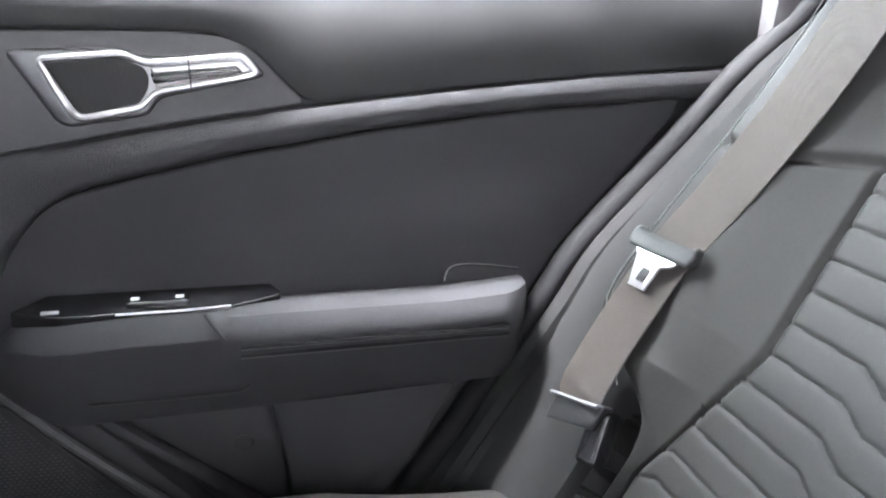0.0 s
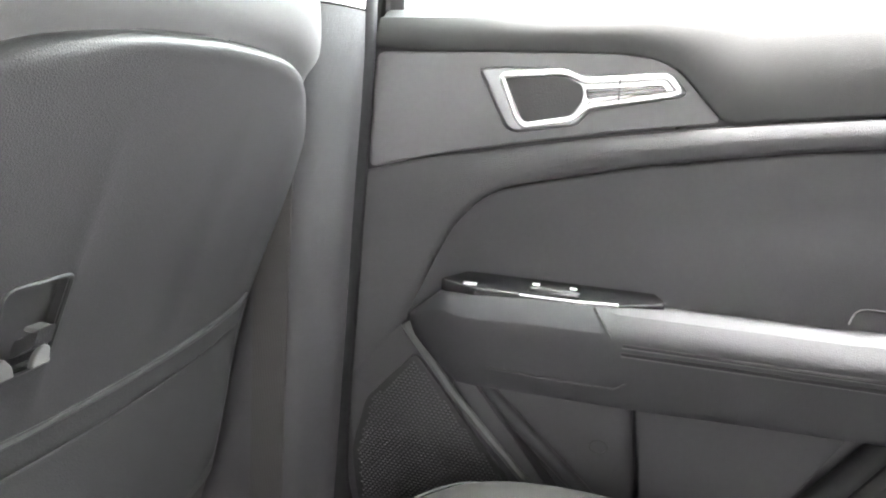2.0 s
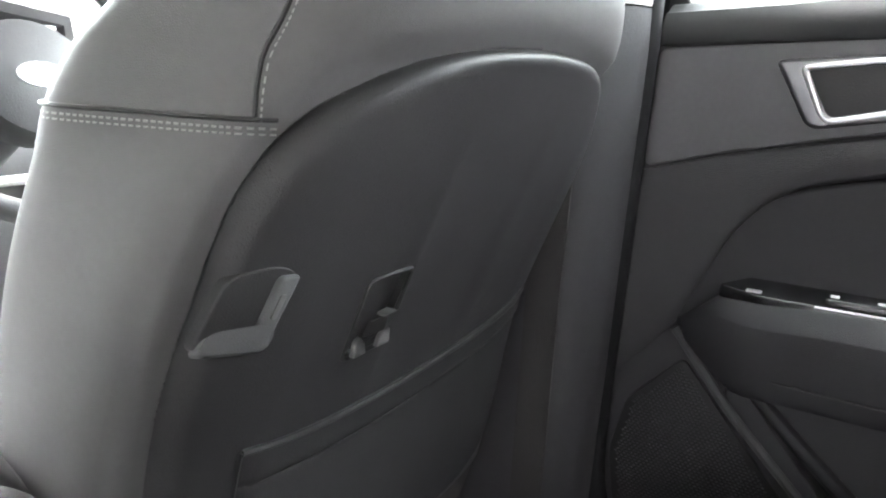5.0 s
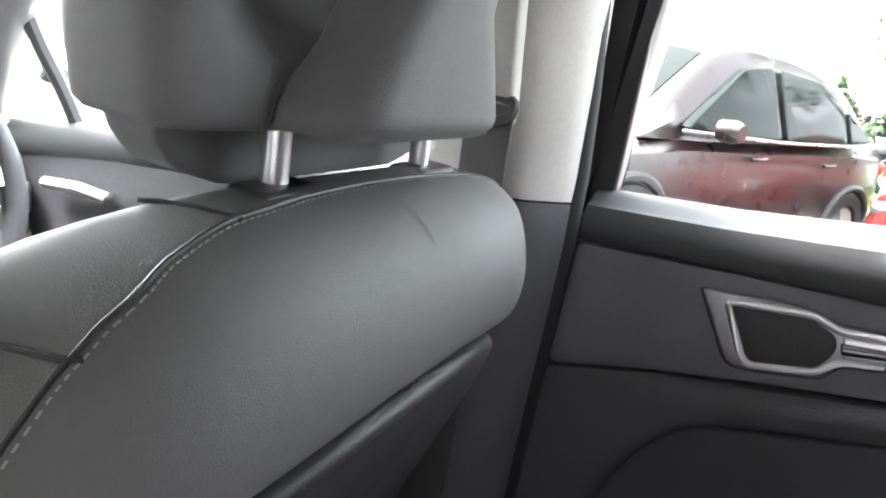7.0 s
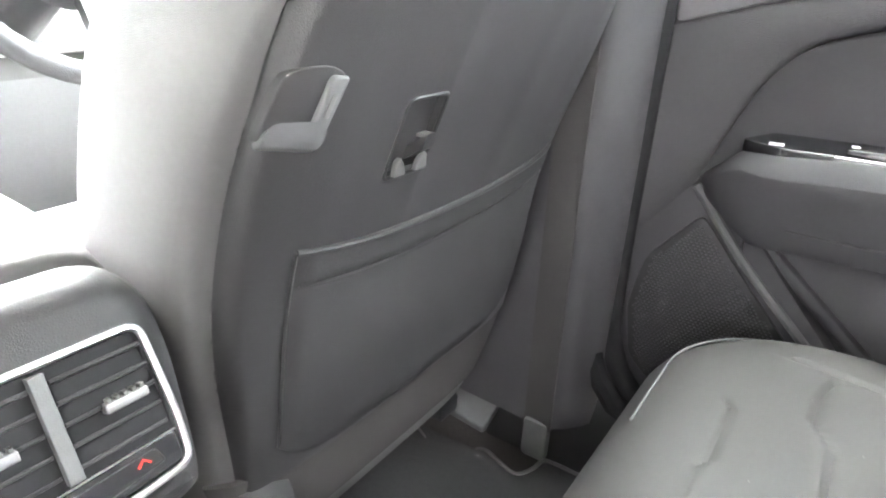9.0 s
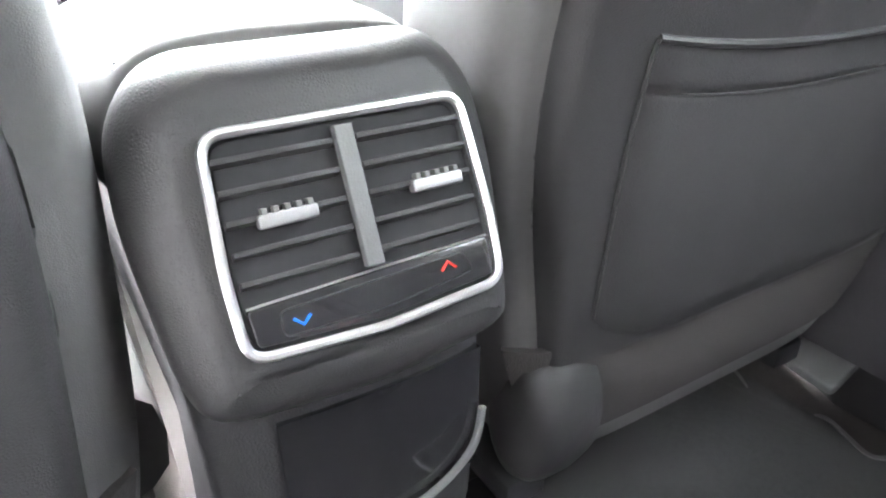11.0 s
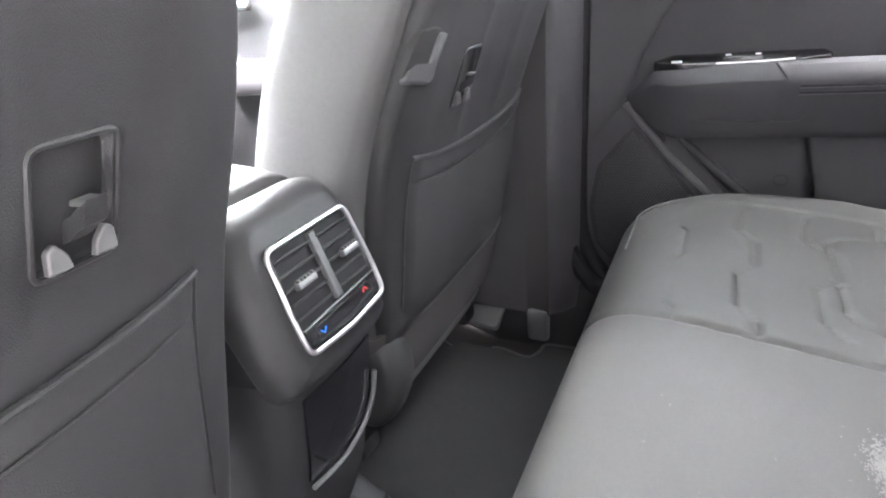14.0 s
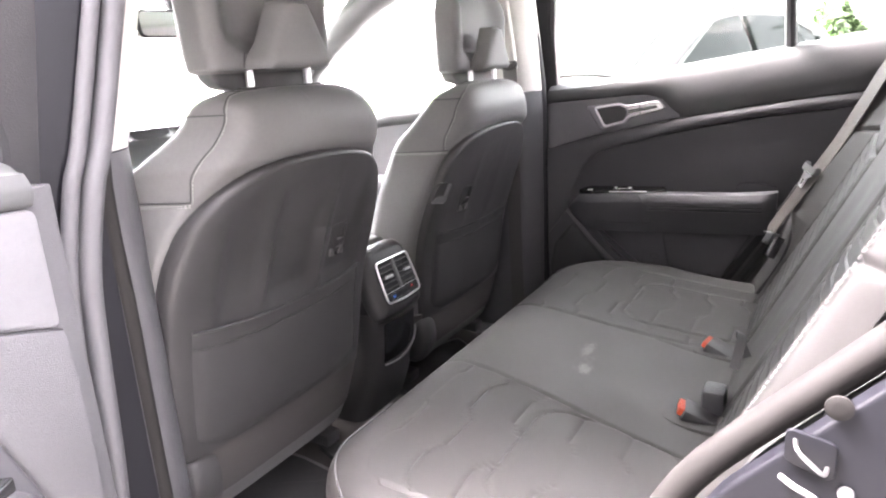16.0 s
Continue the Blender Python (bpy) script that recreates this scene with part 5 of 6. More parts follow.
def backrest(x0, x1, quilt, name_, lab):
    c, hw = (x0 + x1) / 2, (x1 - x0) / 2
    outer_l, outer_r = x0 < -0.5, x1 > 0.5
    def f(x0_, z):
        x = x0_
        u = abs(x - c)
        d = -0.035 * (max(0, (u - hw + 0.022) / 0.022)) ** 2.2
        d += -0.03 * (max(0, (z - 0.92) / 0.04)) ** 2
        if quilt:
            xe = 0.415 + 0.055 * max(0, min(1, (0.58 - z) / 0.14))
            xi = 0.215 if c > 0 else 0.16
            inset = xi < abs(x) < xe
            bol = max(0.0, (abs(x) - xe) / (abs(x1 if c > 0 else x0) - xe))
            zz = z - 0.006 * max(-1, min(1, ((abs(x) - 0.26) % 0.13 - 0.065) / 0.012)) * (1 if ((abs(x) - 0.26) // 0.13) % 2 == 0 else -1) - 0.05 * (abs(x) - 0.35)
            row = (zz / 0.0275) % 1.0
            near = min(row, 1 - row) * 0.0275
            if inset and z < 0.73 + 0.012 * math.cos(u * 20):
                d += groove(near, 0.0018, 0.0022) + 0.0006 * math.sin(math.pi * row)
            d += (groove(abs(x) - xe, 0.004, 0.005) + groove(abs(x) - xi, 0.0035, 0.004)) if z < 0.745 else 0
            amp = 1.0 if not outer_r else max(0.12, min(1.0, (back_edge(z) - xe) / 0.12))
            d += 0.052 * amp * math.sin(math.pi * 0.5 * min(1.0, bol)) ** 1.3
            d += groove(z - 0.735 - 0.012 * math.cos(u * 20), 0.0045, 0.007)
        y = back_face(z) + d * 0.9
        if outer_r:
            xe = 0.415 + 0.055 * max(0, min(1, (0.58 - z) / 0.14))
            x = xe + (x - xe) * (back_edge(z) - xe) / (0.612 - xe) if x > xe else x
        return Vector((x, y, z + d * 0.42))
    ob = part(name_, sheet(f, span(x0, x1, 170 if quilt else 60), span(0.27, 0.96, 420 if quilt else 120), 0.06, -1), BENCH_SHADED, bench, lab)
    # the outer side of the bolster: plain leather, darkened in place of shade
    ob.data.materials.append(BENCH_DEEP_SHADE)
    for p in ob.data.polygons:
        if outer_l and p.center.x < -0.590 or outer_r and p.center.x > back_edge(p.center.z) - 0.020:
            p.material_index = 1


backrest(0.185, 0.612, True, "backrest_right", "grey leather backrest with wavy quilted rows")
backrest(-0.612, -0.13, True, "backrest_left", "grey leather backrest with wavy quilted rows")
backrest(-0.125, 0.18, False, "backrest_middle", "plain grey leather middle backrest with armrest")
part("base", block(0.01, -0.20, 0.12, 1.20, 0.50, 0.22, 0.02), DARK, bench, "dark base under the bench cushion")
stitches = bmesh.new()
for z in span(0.42, 0.88, 84):
    bmesh.ops.create_cube(stitches, size=1.0, matrix=Matrix.Translation((-0.598, back_face(z) + 0.9 * 0.0505, z + 0.42 * 0.05)) @ Matrix.Rotation(radians(25), 4, "X") @ Matrix.Diagonal((0.0015, 0.0015, 0.0034, 1.0)))
part("edge_stitch", stitches, PALEG, bench, "pale stitching along the backrest edge", smooth=False)

part("edge_stitch", tube([(back_edge(z) - 0.004, back_face(z) + 0.9 * 0.046, z + 0.42 * 0.046) for z in span(0.5, 0.86, 20)], 0.0008, 6), BELTLINE, bench, "pale stitching along the backrest edge")

strap = thing("pull_strap", "black webbing pull loop on the bench backrest", "strap")
part("loop", strip(smooth([(0.005, -0.412, 0.392), (0.012, -0.404, 0.408), (0.008, -0.398, 0.432), (-0.012, -0.404, 0.440), (-0.034, -0.402, 0.420), (-0.050, -0.398, 0.392)], 5), 0.016, 0.002, (0.3, 0.9, 0.3)), DARK, strap)
# buckles and belts on the bench
def buckle(x, y, z, turn, lab):
    b = thing("seat_belt_buckle", lab, "buckle", "rear belt buckles")
    M = Matrix.Translation((x, y, z)) @ Matrix.Rotation(radians(turn), 4, "Z") @ Matrix.Rotation(radians(22), 4, "X")
    body_ = block(0, -0.045, 0.0, 0.05, 0.09, 0.026, 0.006)
    bmesh.ops.transform(body_, matrix=M, verts=body_.verts)
    part("housing", body_, DARK, b)
    btn = block(0, 0.002, 0.003, 0.036, 0.012, 0.014, 0.002)
    bmesh.ops.transform(btn, matrix=M, verts=btn.verts)
    part("release_button", btn, ORANGE, b, "orange release button")
    part("strap", strip([M @ Vector(p) for p in ((0, -0.08, 0), (0, -0.13, -0.02), (0, -0.17, -0.05))], 0.045, 0.003, M.to_3x3() @ Vector((1, 0, 0))), WEB, b)
    part("pocket", loft([[Vector((x + r * 0.045 * math.cos(a), y - 0.035 + r * 0.075 * math.sin(a), zz)) for a in span(0, math.tau, 25)[:-1]] for zz, r in ((z - 0.06, 0.9), (z - 0.012, 1.0), (z - 0.008, 0.95))]), BENCH, b, "dark pocket in the cushion")


buckle(0.165, -0.325, 0.338, -10, "black belt buckle with an orange button in the cushion")
buckle(-0.125, -0.33, 0.338, 8, "black belt buckle with an orange button in the cushion")
bk = thing("seat_belt_buckle", "grey belt buckle of the middle place", "buckle", "rear belt buckles")
part("housing", block(-0.085, -0.374, 0.346, 0.048, 0.036, 0.048, 0.007), DOORP, bk)
part("strap", strip([(-0.085, -0.372, 0.33), (-0.09, -0.37, 0.31), (-0.095, -0.41, 0.28)], 0.045, 0.003, (1, 0, 0)), WEB, bk)

rb = thing("rear_seat_belt", "grey webbing belt with a steel tongue", "seat belt", "seat belts")
part("webbing", strip(smooth([(0.455, -0.68, 1.02), (0.470, -0.603, 0.89), (0.482, -0.563, 0.804), (0.507, -0.519, 0.708), (0.526, -0.484, 0.643), (0.528, -0.453, 0.590), (0.525, -0.419, 0.532), (0.521, -0.402, 0.497), (0.519, -0.412, 0.476)], 6), 0.050, 0.0025, (0.9, 0.35, 0.1)), WEBPALE, rb, "grey woven belt webbing")
tg = part("tongue", slab(rounded([(-0.033, -0.010), (0.033, -0.010), (0.036, -0.002), (0.035, 0.010), (0.030, 0.012), (0.026, 0.005), (-0.026, 0.005), (-0.030, 0.012), (-0.035, 0.010), (-0.036, -0.002)], 0.004), lambda u, v, w: Vector((0.526, -0.475, 0.645)) + u * Vector((0.92, 0.35, 0.1)).normalized() + v * Vector((-0.12, -0.42, 0.9)).normalized() + w * Vector((-0.35, 0.85, 0.38)).normalized(), -0.002, 0.010, 0.004), BELTLINE, rb, "grey plastic slider of the tongue")
part("tongue_plate", slab(rounded([(-0.024, -0.010), (0.024, -0.010), (0.020, -0.016), (0.010, -0.021), (0.010, -0.047), (-0.010, -0.047), (-0.010, -0.021), (-0.020, -0.016)], 0.002), lambda u, v, w: Vector((0.526, -0.475, 0.645)) + u * Vector((0.92, 0.35, 0.1)).normalized() + v * Vector((-0.12, -0.42, 0.9)).normalized() + w * Vector((-0.35, 0.85, 0.38)).normalized(), 0.003, 0.006, 0.001), CHROME, tg, "steel tongue")
part("tongue_slot", slab(rounded([(-0.0045, -0.026), (0.0045, -0.026), (0.0045, -0.040), (-0.0045, -0.040)], 0.002), lambda u, v, w: Vector((0.526, -0.475, 0.645)) + u * Vector((0.92, 0.35, 0.1)).normalized() + v * Vector((-0.12, -0.42, 0.9)).normalized() + w * Vector((-0.35, 0.85, 0.38)).normalized(), 0.005, 0.0066, 0.0003), DARK, tg)
anchor = part("retainer", slab(rounded([(-0.031, -0.016), (0.030, -0.020), (0.033, 0.010), (-0.030, 0.012)], 0.005), lambda u, v, w: Vector((0.519, -0.400, 0.484)) + u * Vector((0.92, 0.30, -0.2)).normalized() + v * Vector((-0.1, -0.42, 0.9)).normalized() + w * Vector((-0.3, 0.85, 0.42)).normalized(), -0.012, 0.004, 0.003), DARK, rb, "black lower belt guide")
part("guide_lip", tube([Vector((0.519, -0.3945, 0.495)) + u * Vector((0.92, 0.30, -0.2)).normalized() for u in (-0.030, 0.0, 0.031)], 0.0022, 6), SATIN, anchor, "bright lip of the belt guide")
part("guide_clip", slab(rounded([(-0.011, -0.024), (0.012, -0.030), (0.016, 0.022), (-0.006, 0.028)], 0.006), lambda u, v, w: Vector((0.490, -0.408, 0.468)) + u * Vector((0.92, 0.35, 0.1)).normalized() + v * Vector((0.2, -0.42, 0.9)).normalized() + w * Vector((-0.3, 0.85, 0.42)).normalized(), -0.015, 0.006, 0.005), GLOSS, anchor, "glossy black clip")
fb = thing("front_seat_belt", "dark webbing hanging at the door pillar", "seat belt", "seat belts")
part("webbing", strip([(0.572, 0.292, 0.915), (0.592, 0.296, 0.8), (0.604, 0.301, 0.5), (0.609, 0.297, 0.10)], 0.044, 0.002, (0.1, 1, 0)), WEB, fb, "dark woven belt webbing")
part("anchor_cover", block(0.612, 0.298, 0.078, 0.022, 0.042, 0.068, 0.010), BELTLINE, fb, "plastic anchor cover")
part("adjuster", slab(rounded([(0.275, 0.895), (0.318, 0.895), (0.318, 1.10), (0.275, 1.10)], 0.014), lambda y, z, w: Vector((0.612 - tilt_in(z) - w, y, z)), 0.0, 0.016, 0.006), PALE, fb, "pale belt height adjuster")
part("belt_guide", tube(smooth([(0.572, 0.275, 0.905), (0.567, 0.295, 0.898), (0.572, 0.315, 0.905), (0.576, 0.313, 0.918), (0.576, 0.277, 0.918)], 4, True), 0.005, 8, True), DARK, fb, "black upper belt guide")

# ---- floor mats, dashboard, steering wheel ----
def floor_mat(xc, lab):
    m = thing("floor_mat", lab, "floor mat", "floor mats")
    k = 1 if xc > 0 else -1
    edge = smooth([(k * x, y) for x, y in ((0.15, 0.16), (0.40, 0.15), (0.648, 0.165), (0.650, 0.225), (0.650, 0.275), (0.645, 0.294), (0.618, 0.299), (0.594, 0.316), (0.603, 0.350), (0.612, 0.378), (0.602, 0.392), (0.572, 0.393), (0.543, 0.405), (0.552, 0.447), (0.560, 0.482), (0.545, 0.505), (0.42, 0.527), (0.30, 0.535), (0.21, 0.53), (0.175, 0.42), (0.16, 0.28))], 5, True)
    Fm = lambda u, v, w: Vector((u, v, floor_z(u, v) + 0.002 + w))
    part("mat_body", slab(edge, Fm, 0.0, 0.010, 0.004), MATTE, m, "dark carpet mat")
    part("binding", tube([Fm(p.x, p.y, 0.009) for p in edge], 0.0042, 6, True), PALEG, m, "grey bound edge")


floor_mat(0.42, "dark carpet mat with a grey bound wavy edge")
floor_mat(-0.42, "dark carpet mat with a grey bound wavy edge")

dash = thing("dashboard", "grey dashboard under the windscreen", "dashboard")
part("top_pad", loft([[Vector((x, y, z)) for y, z in ((1.12, 0.44), (1.10, 0.55), (1.12, 0.68), (1.16, 0.725), (1.25, 0.745), (1.45, 0.74), (1.70, 0.70), (1.72, 0.44))] for x in span(-0.70, 0.70, 21)]), DASH, dash, "grey soft dashboard")
part("screen", block(0.1, 1.075, 0.74, 0.78, 0.015, 0.12, 0.005), GLOSS, dash, "wide dark display")
part("binnacle", tube([(0.22, 1.10, 0.70), (0.24, 1.08, 0.80), (0.36, 1.06, 0.815), (0.50, 1.08, 0.80), (0.52, 1.10, 0.70)], 0.02, 8), DARK, dash)
for x in (-0.6, -0.12, 0.12, 0.62):
    v_ = part("air_vent", block(x, 1.095, 0.62, 0.13, 0.02, 0.05, 0.006), CHROME, dash, "chrome framed dashboard vent")
    part("vent_slot", block(x, 1.088, 0.62, 0.115, 0.02, 0.038, 0.004), DARK, v_)
part("lower_panel", block(0, 1.16, 0.40, 1.36, 0.12, 0.26, 0.03), DASH, dash)
part("trim_strip", tube([(-0.68, 1.09, 0.56), (0, 1.085, 0.56), (0.68, 1.09, 0.56)], 0.008, 8), CHROME, dash, "satin strip across the dashboard")

sw = thing("steering_wheel", "dark steering wheel with a pale centre badge", "steering wheel")
WM = Matrix.Translation((0.370, 0.905, 0.718)) @ Matrix.Rotation(radians(-24), 4, "X")
W = lambda a, r, d=0: WM @ Vector((r * math.cos(a), d, r * math.sin(a)))
part("rim", tube([W(a, 0.178) for a in span(0, math.tau, 49)[:-1]], 0.0155, 10, True), DOORP, sw, "dark leather wheel rim")
part("hub", loft([[W(a, r, d) for a in span(0, math.tau, 33)[:-1]] for r, d in ((0.075, 0.05), (0.08, 0.02), (0.075, -0.004), (0.05, -0.012), (0.02, -0.013))]), DARK, sw, "round wheel hub")
part("badge", slab([(0.03 * math.cos(a), 0.016 * math.sin(a)) for a in span(0, math.tau, 25)[:-1]], lambda u, v, w: WM @ Vector((u, -0.012 - w, v)), 0, 0.003, 0.001), CHROME, sw, "plain oval pale badge")
for a in (0, math.pi, -math.pi / 2):
    part("spoke", strip([W(a, 0.06, 0.01), W(a, 0.12, 0.005), W(a, 0.175, 0)], 0.04, 0.015, WM.to_3x3() @ Vector((-math.sin(a), 0, math.cos(a)))), CHROME if a == 0 or a == math.pi else DARK, sw, "wheel spoke")
part("column", tube([WM @ Vector((0, 0.04, 0)), (0.375, 1.12, 0.60)], 0.04, 12), DARK, sw)
rv = thing("rear_view_mirror", "dark rear-view mirror at the windscreen", "mirror")
part("housing", slab(rounded([(-0.12, -0.035), (0.12, -0.035), (0.125, 0.035), (-0.125, 0.035)], 0.02), lambda u, v, w: Vector((0.06 + u, 0.99 + w - 0.2 * u, 1.06 + v)), 0, 0.03, 0.012), DARK, rv)
part("mirror_glass", slab(rounded([(-0.112, -0.029), (0.112, -0.029), (0.116, 0.029), (-0.116, 0.029)], 0.016), lambda u, v, w: Vector((0.06 + u, 0.988 - w - 0.2 * u, 1.06 + v)), 0, 0.002, 0.0005), CHROME, rv)
part("stem", tube([(0.06, 1.01, 1.06), (0.06, 1.05, 1.14)], 0.012, 8), DARK, rv)

# ---- outside ----
GZ = -0.42


def ground_z(x):
    """The yard rises a little beyond the car's far side."""
    f = max(0.0, min(1.0, (x - 1.2) / 2.4))
    return GZ + 0.15 * f * f * (3 - 2 * f)


ground = obj("ground", sheet(lambda x, y: Vector((x, y, ground_z(x))), [-400, -60, -12, -6, 0, 1, 1.6, 2.2, 2.8, 3.4, 4, 6, 12, 60, 400], [-400, -60, -12, -6, 0, 6, 12, 60, 400]), ASPH)
tagged(ground, "pale concrete yard", "ground", kind="structure")

# unseen wall, added to hold back sky light at the open door
sky_block = obj("wall_sky_block", block(-3.0, 0.0, GZ + 3.0, 0.3, 26, 6.0, 0.01), mat("sky_block_grey", (0.10, 0.099, 0.096), 0.9, bump=0.3, bscale=80, scale=1.2))
tagged(sky_block, "plain grey wall, unseen, added to block sky light from the left", "wall", kind="structure")


def parked_car(name, label, paint, m, scale=1.0):
    """A parked hatchback; its nose points along its own +x, wheels on z = 0."""
    c = thing(name, label, "car", "parked cars")
    # side outline stations: x, half width, sill, belt, roof
    ST = [(-2.22, 0.62, 0.55, 0.80, 0.0), (-2.15, 0.78, 0.38, 0.95, 0), (-1.9, 0.86, 0.30, 1.02, 0), (-1.3, 0.91, 0.22, 1.03, 0), (-0.6, 0.92, 0.20, 1.00, 0), (0.2, 0.92, 0.20, 0.97, 0), (0.9, 0.92, 0.22, 0.95, 0), (1.4, 0.91, 0.24, 0.90, 0), (1.9, 0.86, 0.28, 0.80, 0), (2.15, 0.72, 0.34, 0.70, 0), (2.24, 0.52, 0.42, 0.60, 0)]
    rings = []
    for x, w, lo, be, _ in ST:
        rings.append([Vector((x, y, z)) for y, z in ((-w * 0.9, lo), (-w, lo + 0.12), (-w * 1.0, (lo + be) / 2), (-w * 0.96, be - 0.06), (-w * 0.86, be), (0, be + 0.03), (w * 0.86, be), (w * 0.96, be - 0.06), (w, (lo + be) / 2), (w, lo + 0.12), (w * 0.9, lo))])
    part("body", loft(rings), paint, c, "glossy painted body")
    G_ = smooth([(-2.0, 1.02, 0.70), (-1.75, 1.30, 0.60), (-1.35, 1.52, 0.56), (-0.7, 1.62, 0.56), (0.0, 1.64, 0.57), (0.35, 1.58, 0.57), (0.75, 1.34, 0.62), (1.25, 0.98, 0.70)], 4)
    rings = [[Vector((x, y, z)) for y, z in ((-0.80, 0.94), (-(w + 0.80) / 2 - 0.05, (0.94 + t) / 2), (-w - 0.03, t - 0.07), (-w + 0.06, t - 0.01), (0, t + 0.02), (w - 0.06, t - 0.01), (w + 0.03, t - 0.07), ((w + 0.80) / 2 + 0.05, (0.94 + t) / 2), (0.80, 0.94))] for x, t, w in G_]
    part("cabin", loft(rings), paint, c, "painted roof and pillars")
    roof_z = lambda x, q: lerp([(a, b) for a, b, _ in G_], x) + 0.02 - 0.03 * q * q
    roof_w = lambda x: lerp([(a, b) for a, _, b in G_], x) - 0.10
    part("windscreen", sheet(lambda x, q: Vector((x + 0.006, q * roof_w(x), roof_z(x, q) + 0.008)), span(0.48, 1.18, 15), span(-1, 1, 9), 0.01), DGLASS, c, "dark windscreen")
    part("rear_screen", sheet(lambda x, q: Vector((x - 0.006, q * roof_w(x), roof_z(x, q) + 0.008)), span(-1.92, -1.50, 11), span(-1, 1, 9), 0.01), DGLASS, c, "dark rear window")
    for s in (-1, 1):
        for nm, pl in (("front_window", [(0.95, 1.03), (0.25, 1.45), (-0.12, 1.50), (-0.15, 1.03)]), ("rear_window", [(-0.22, 1.03), (-0.20, 1.50), (-0.80, 1.48), (-1.15, 1.33), (-1.15, 1.05)]), ("quarter_window", [(-1.22, 1.06), (-1.22, 1.31), (-1.62, 1.10)])):
            part(nm, slab(rounded(pl, 0.04), lambda u, v, w: Vector((u, s * (0.875 - 0.42 * (v - 1.0) + w), v)), -0.05, 0.012, 0.004), DGLASS, c, "dark side window")
        part("window_trim", tube([Vector((u, s * (0.88 - 0.42 * (v - 1.0)), v)) for u, v in ((1.0, 1.01), (-0.2, 1.01), (-1.65, 1.06))], 0.012, 6), STEEL, c)
        part("mirror", loft([[Vector((0.72 + r * 0.07 * math.cos(a), s * (1.0 + w), 1.05 + r * 0.075 * math.sin(a))) for a in span(0, math.tau, 17)[:-1]] for w, r in ((-0.09, 0.4), (-0.06, 0.9), (0.04, 1), (0.09, 0.7))]), paint, c, "painted door mirror")
        for x in (0.25, -0.75):
            part("door_handle", tube([(x, s * 0.925, 0.88), (x - 0.08, s * 0.945, 0.885), (x - 0.18, s * 0.925, 0.89)], 0.014, 6), paint, c)
        part("sill_trim", block(-0.05, s * 0.90, 0.24, 2.0, 0.05, 0.12, 0.02), DARK, c)
        part("headlight", block(2.0, s * 0.62, 0.68, 0.26, 0.30, 0.10, 0.04), CHROME, c, "clear headlamp")
        part("tail_light", block(-2.10, s * 0.66, 0.88, 0.14, 0.26, 0.12, 0.03), RED, c, "red tail lamp")
        for x in (1.38, -1.38):
            wh = part("wheel", loft([[Vector((x + r * math.cos(a), s * y, 0.34 + r * math.sin(a))) for a in span(0, math.tau, 33)[:-1]] for y, r in ((0.70, 0.22), (0.70, 0.33), (0.72, 0.345), (0.90, 0.345), (0.925, 0.33), (0.925, 0.24), (0.90, 0.22))]), TYRE, c, "black tyre")
            part("rim", loft([[Vector((x + r * math.cos(a), s * y, 0.34 + r * math.sin(a))) for a in span(0, math.tau, 33)[:-1]] for y, r in ((0.88, 0.22), (0.91, 0.21), (0.90, 0.05), (0.92, 0.03))]), STEEL, wh, "alloy rim")
            part("arch", tube([Vector((x + 0.385 * math.cos(a), s * 0.915, 0.34 + 0.385 * math.sin(a))) for a in span(0.0, math.pi, 21)], 0.03, 6), DARK, c, "black wheel arch")
    c.matrix_world = m
    return c


parked_car("parked_hatchback", "dark maroon hatchback parked on the yard", MAROON, pose(5.63, 0.94, ground_z(5.4), 0, 0, 152))
parked_car("parked_hatchback", "bright red car parked on the yard", REDCAR, pose(7.1, -2.3, ground_z(6.9), 0, 0, 150))

RED_POST = mat("red_banner", (0.25, 0.02, 0.02), 0.7)
grass = obj("grass_strip", sheet(lambda x, y: Vector((x, y, ground_z(9) + 0.03 + 0.05 * noise.noise(Vector((x * 0.5, y * 0.5, 0))))), span(8.8, 30, 60), span(-40, 40, 120), 0.02), GRASS)
tagged(grass, "green grass verge beyond the yard", "grass", kind="structure")


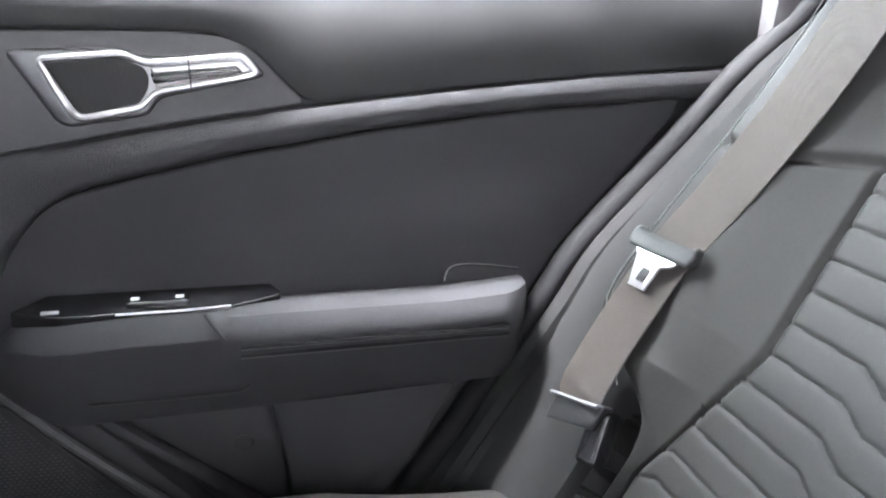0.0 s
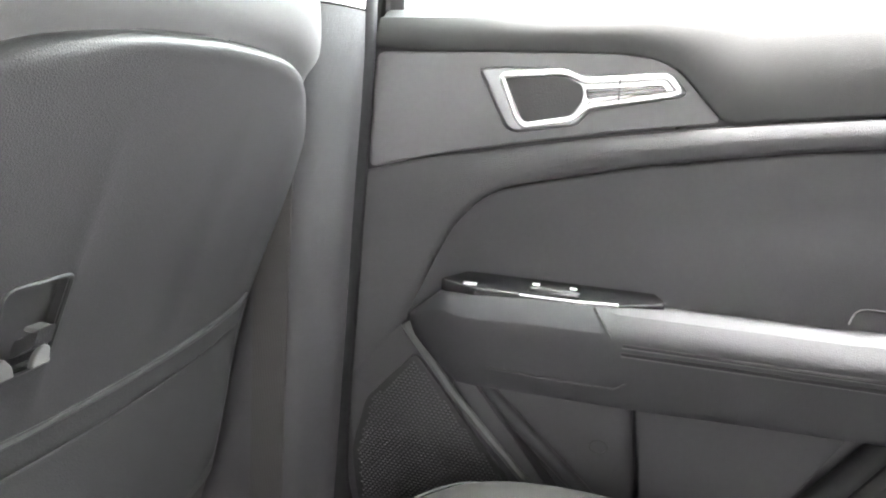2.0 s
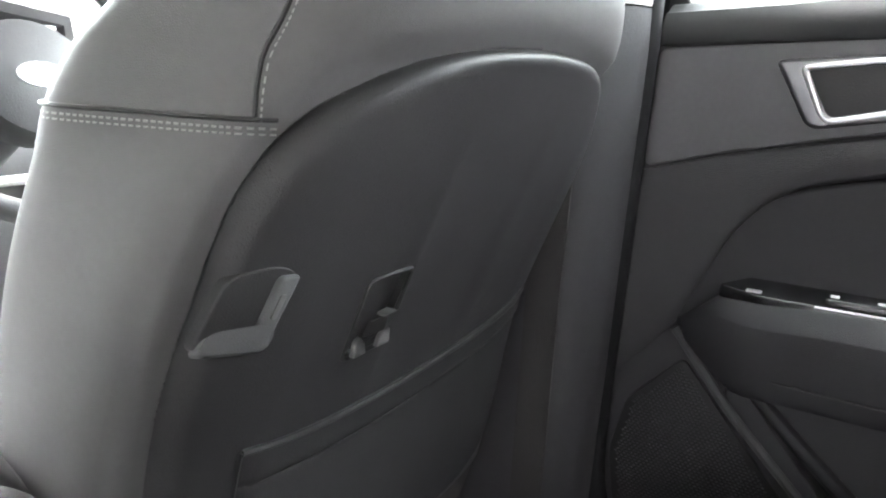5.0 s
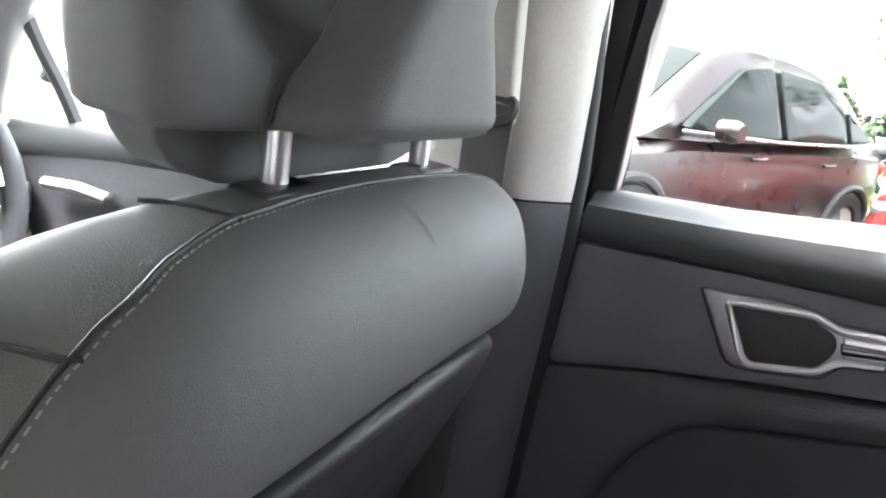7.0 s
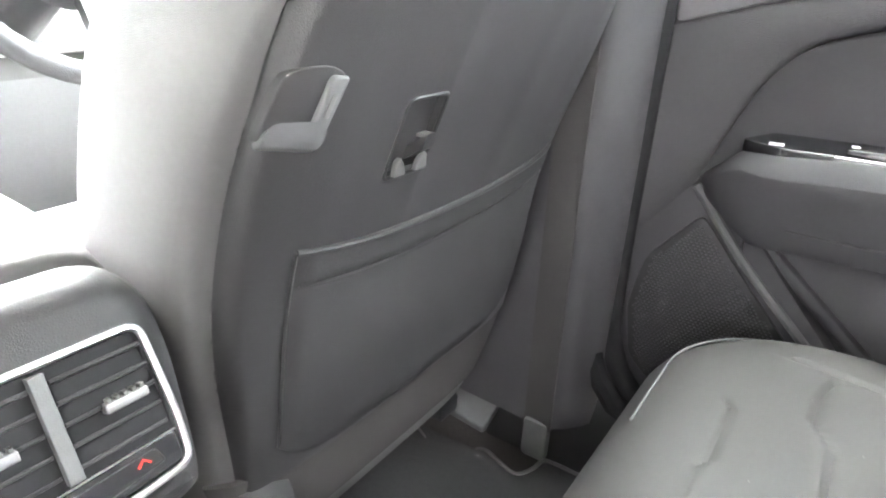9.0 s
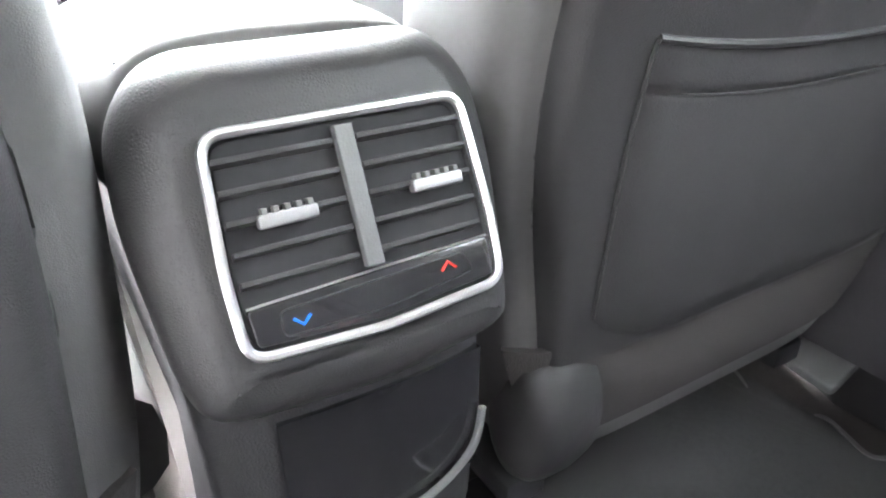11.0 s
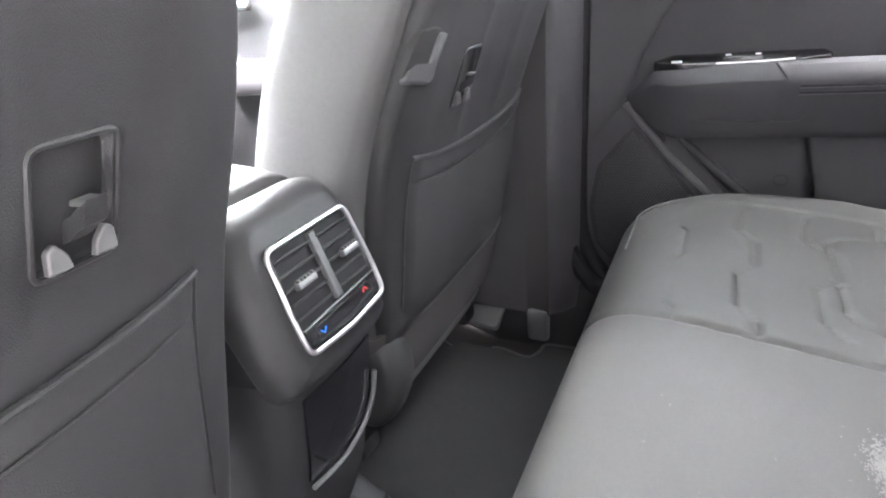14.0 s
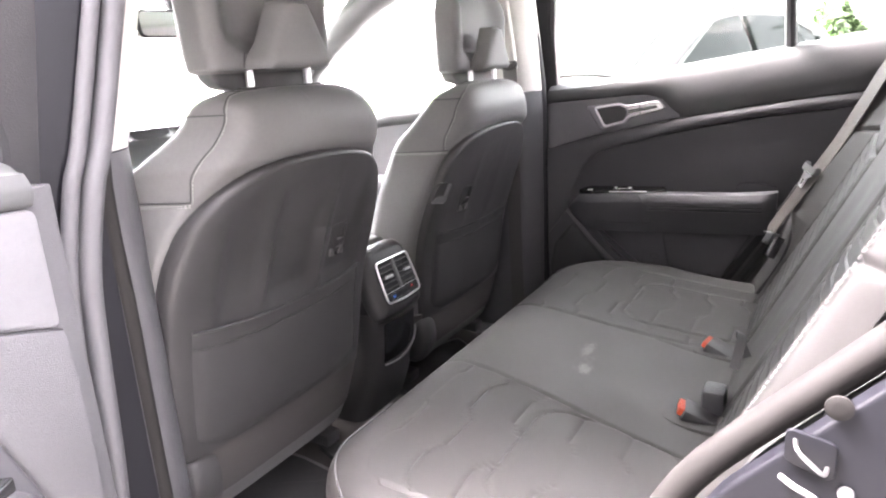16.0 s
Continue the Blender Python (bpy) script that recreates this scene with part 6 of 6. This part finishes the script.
def tree(x, y, h, r, seed, lab, ox=0.0, oy=0.0):
    rnd = random.Random(seed)
    t = thing("tree", lab, "tree", "trees round the yard")
    z0 = ground_z(x)
    part("trunk", loft([[Vector((x + 0.05 * math.sin(k) + (0.14 - 0.10 * k / 6) * math.cos(a), y + 0.05 * math.cos(1.7 * k) + (0.14 - 0.10 * k / 6) * math.sin(a), z0 + h * 0.75 * k / 6)) for a in span(0, math.tau, 11)[:-1]] for k in range(7)]), BARK, t, "tapered brown trunk")
    for k in range(6):
        a, e = rnd.uniform(0, math.tau), rnd.uniform(0.5, 0.95)
        b0 = Vector((x, y, z0 + h * rnd.uniform(0.35, 0.6)))
        part("limb", tube([b0, b0 + Vector((ox * 0.5 + math.cos(a) * r * 0.4, oy * 0.5 + math.sin(a) * r * 0.4, h * 0.1)), b0 + Vector((ox + math.cos(a) * r * e, oy + math.sin(a) * r * e, h * 0.18))], 0.035, 6), BARK, t)
    bm = bmesh.new()
    clumps = [(Vector((x + ox + rnd.gauss(0, r * 0.5), y + oy + rnd.gauss(0, r * 0.5), z0 + h * rnd.uniform(0.42, 1.0))), rnd.uniform(0.25, 0.55) * r * 0.6) for _ in range(26)]
    for c, cr in clumps:
        for _ in range(90):
            d = Vector((rnd.gauss(0, 1), rnd.gauss(0, 1), rnd.gauss(0, 0.8)))
            p = c + d.normalized() * cr * rnd.uniform(0.3, 1.1)
            u = Vector((rnd.gauss(0, 1), rnd.gauss(0, 1), rnd.gauss(0, 1))).normalized()
            v = u.orthogonal().normalized()
            L = rnd.uniform(0.05, 0.10)
            q = [bm.verts.new(p + w_) for w_ in (u * L, v * L * 0.5, -u * L, -v * L * 0.5)]
            bm.faces.new(q)
    tagged(part("crown", bm, LEAF, t, "uneven crown of many small leaves", smooth=False), kind="stuff")
    return t


tree(10.2, -3.4, 5.0, 1.7, 3, "leafy tree overhanging the parked cars", -0.6, 2.0)
tree(14, -0.6, 1.9, 0.7, 5, "small leafy tree beyond the yard")
tree(9, 20, 4.5, 2.6, 6, "leafy tree beyond the yard")
tree(2, 22, 4.0, 2.6, 7, "leafy tree beyond the yard")
tree(-7, 21, 3.8, 2.6, 8, "leafy tree beyond the yard")
hedge = thing("hedge", "low clipped green hedge along the verge", "hedge")
rnd = random.Random(11)
bm = bmesh.new()
for _ in range(9000):
    p = Vector((rnd.uniform(17, 18.4), rnd.uniform(-22, -6), ground_z(17) + rnd.uniform(0, 1) ** 0.6 * 1.1))
    u = Vector((rnd.gauss(0, 1), rnd.gauss(0, 1), rnd.gauss(0, 1))).normalized()
    v = u.orthogonal().normalized()
    bm.faces.new([bm.verts.new(p + w_) for w_ in (u * 0.11, v * 0.07, -u * 0.11, -v * 0.07)])
tagged(part("foliage", bm, LEAF, hedge, smooth=False), kind="stuff")
lp = thing("street_lamp", "grey steel lamp post on the verge", "lamp post")
part("post", tube([(8.6, -1.07, ground_z(9)), (8.6, -1.02, 2.3), (8.62, -0.95, 6.2)], 0.06, 12), DASH, lp, "grey steel post")
part("arm", tube([(8.62, -0.95, 6.2), (8.3, -0.85, 6.6), (7.4, -0.7, 6.7)], 0.05, 8), WALLP, lp)
part("head", block(7.1, -0.65, 6.68, 0.6, 0.24, 0.10, 0.03), WALLP, lp)
fl = thing("feather_flag", "red feather flag on a thin pole", "flag")
part("pole", tube(smooth([(11.5, -1.35, ground_z(9)), (11.5, -1.35, 1.9), (11.45, -1.3, 2.2)], 5), 0.025, 8), STEEL, fl)
part("cloth", sheet(lambda u, v: Vector((11.5 + 0.03 * math.sin(6 * v), -1.35 + 0.06 * u * (1 - 0.6 * v * v), 0.3 + 1.8 * v)), span(0.05, 1, 8), span(0, 1, 16), 0.006), RED_POST, fl, "red cloth")
rail = thing("barrier", "low red barrier rail before the grass", "barrier")
part("rail", tube([(8.7, -6, ground_z(9) + 0.42), (8.7, 0, ground_z(9) + 0.42), (8.7, 8, ground_z(9) + 0.42)], 0.045, 8), RED_POST, rail)
for k in range(8):
    part("post", tube([(8.7, -6 + 2 * k, ground_z(9)), (8.7, -6 + 2 * k, ground_z(9) + 0.42)], 0.035, 8), RED_POST, rail)
shop = thing("showroom", "low white showroom far behind the yard", "building")
part("wall", block(83, -16, 1.15, 6, 90, 3.1, 0.05), WALLP, shop, "white clad wall")
part("roof_edge", block(82.8, -16, 2.75, 6.6, 90.6, 0.3, 0.05), STEEL, shop, "grey roof edge")
for k in range(9):
    w_ = part("window", block(79.97, -52 + 9 * k, 1.2, 0.08, 7.6, 1.9, 0.02), DGLASS, shop, "large dark window")
    part("frame", block(79.95, -52 + 9 * k, 1.2, 0.10, 0.2, 1.9, 0.01), STEEL, w_)
parked_car("parked_hatchback", "dark grey car parked far off", BODY, pose(16.5, -3.1, ground_z(9), 0, 0, 100))
parked_car("parked_hatchback", "white car parked far off", WALLP, pose(17.5, -6.3, ground_z(9), 0, 0, 95))
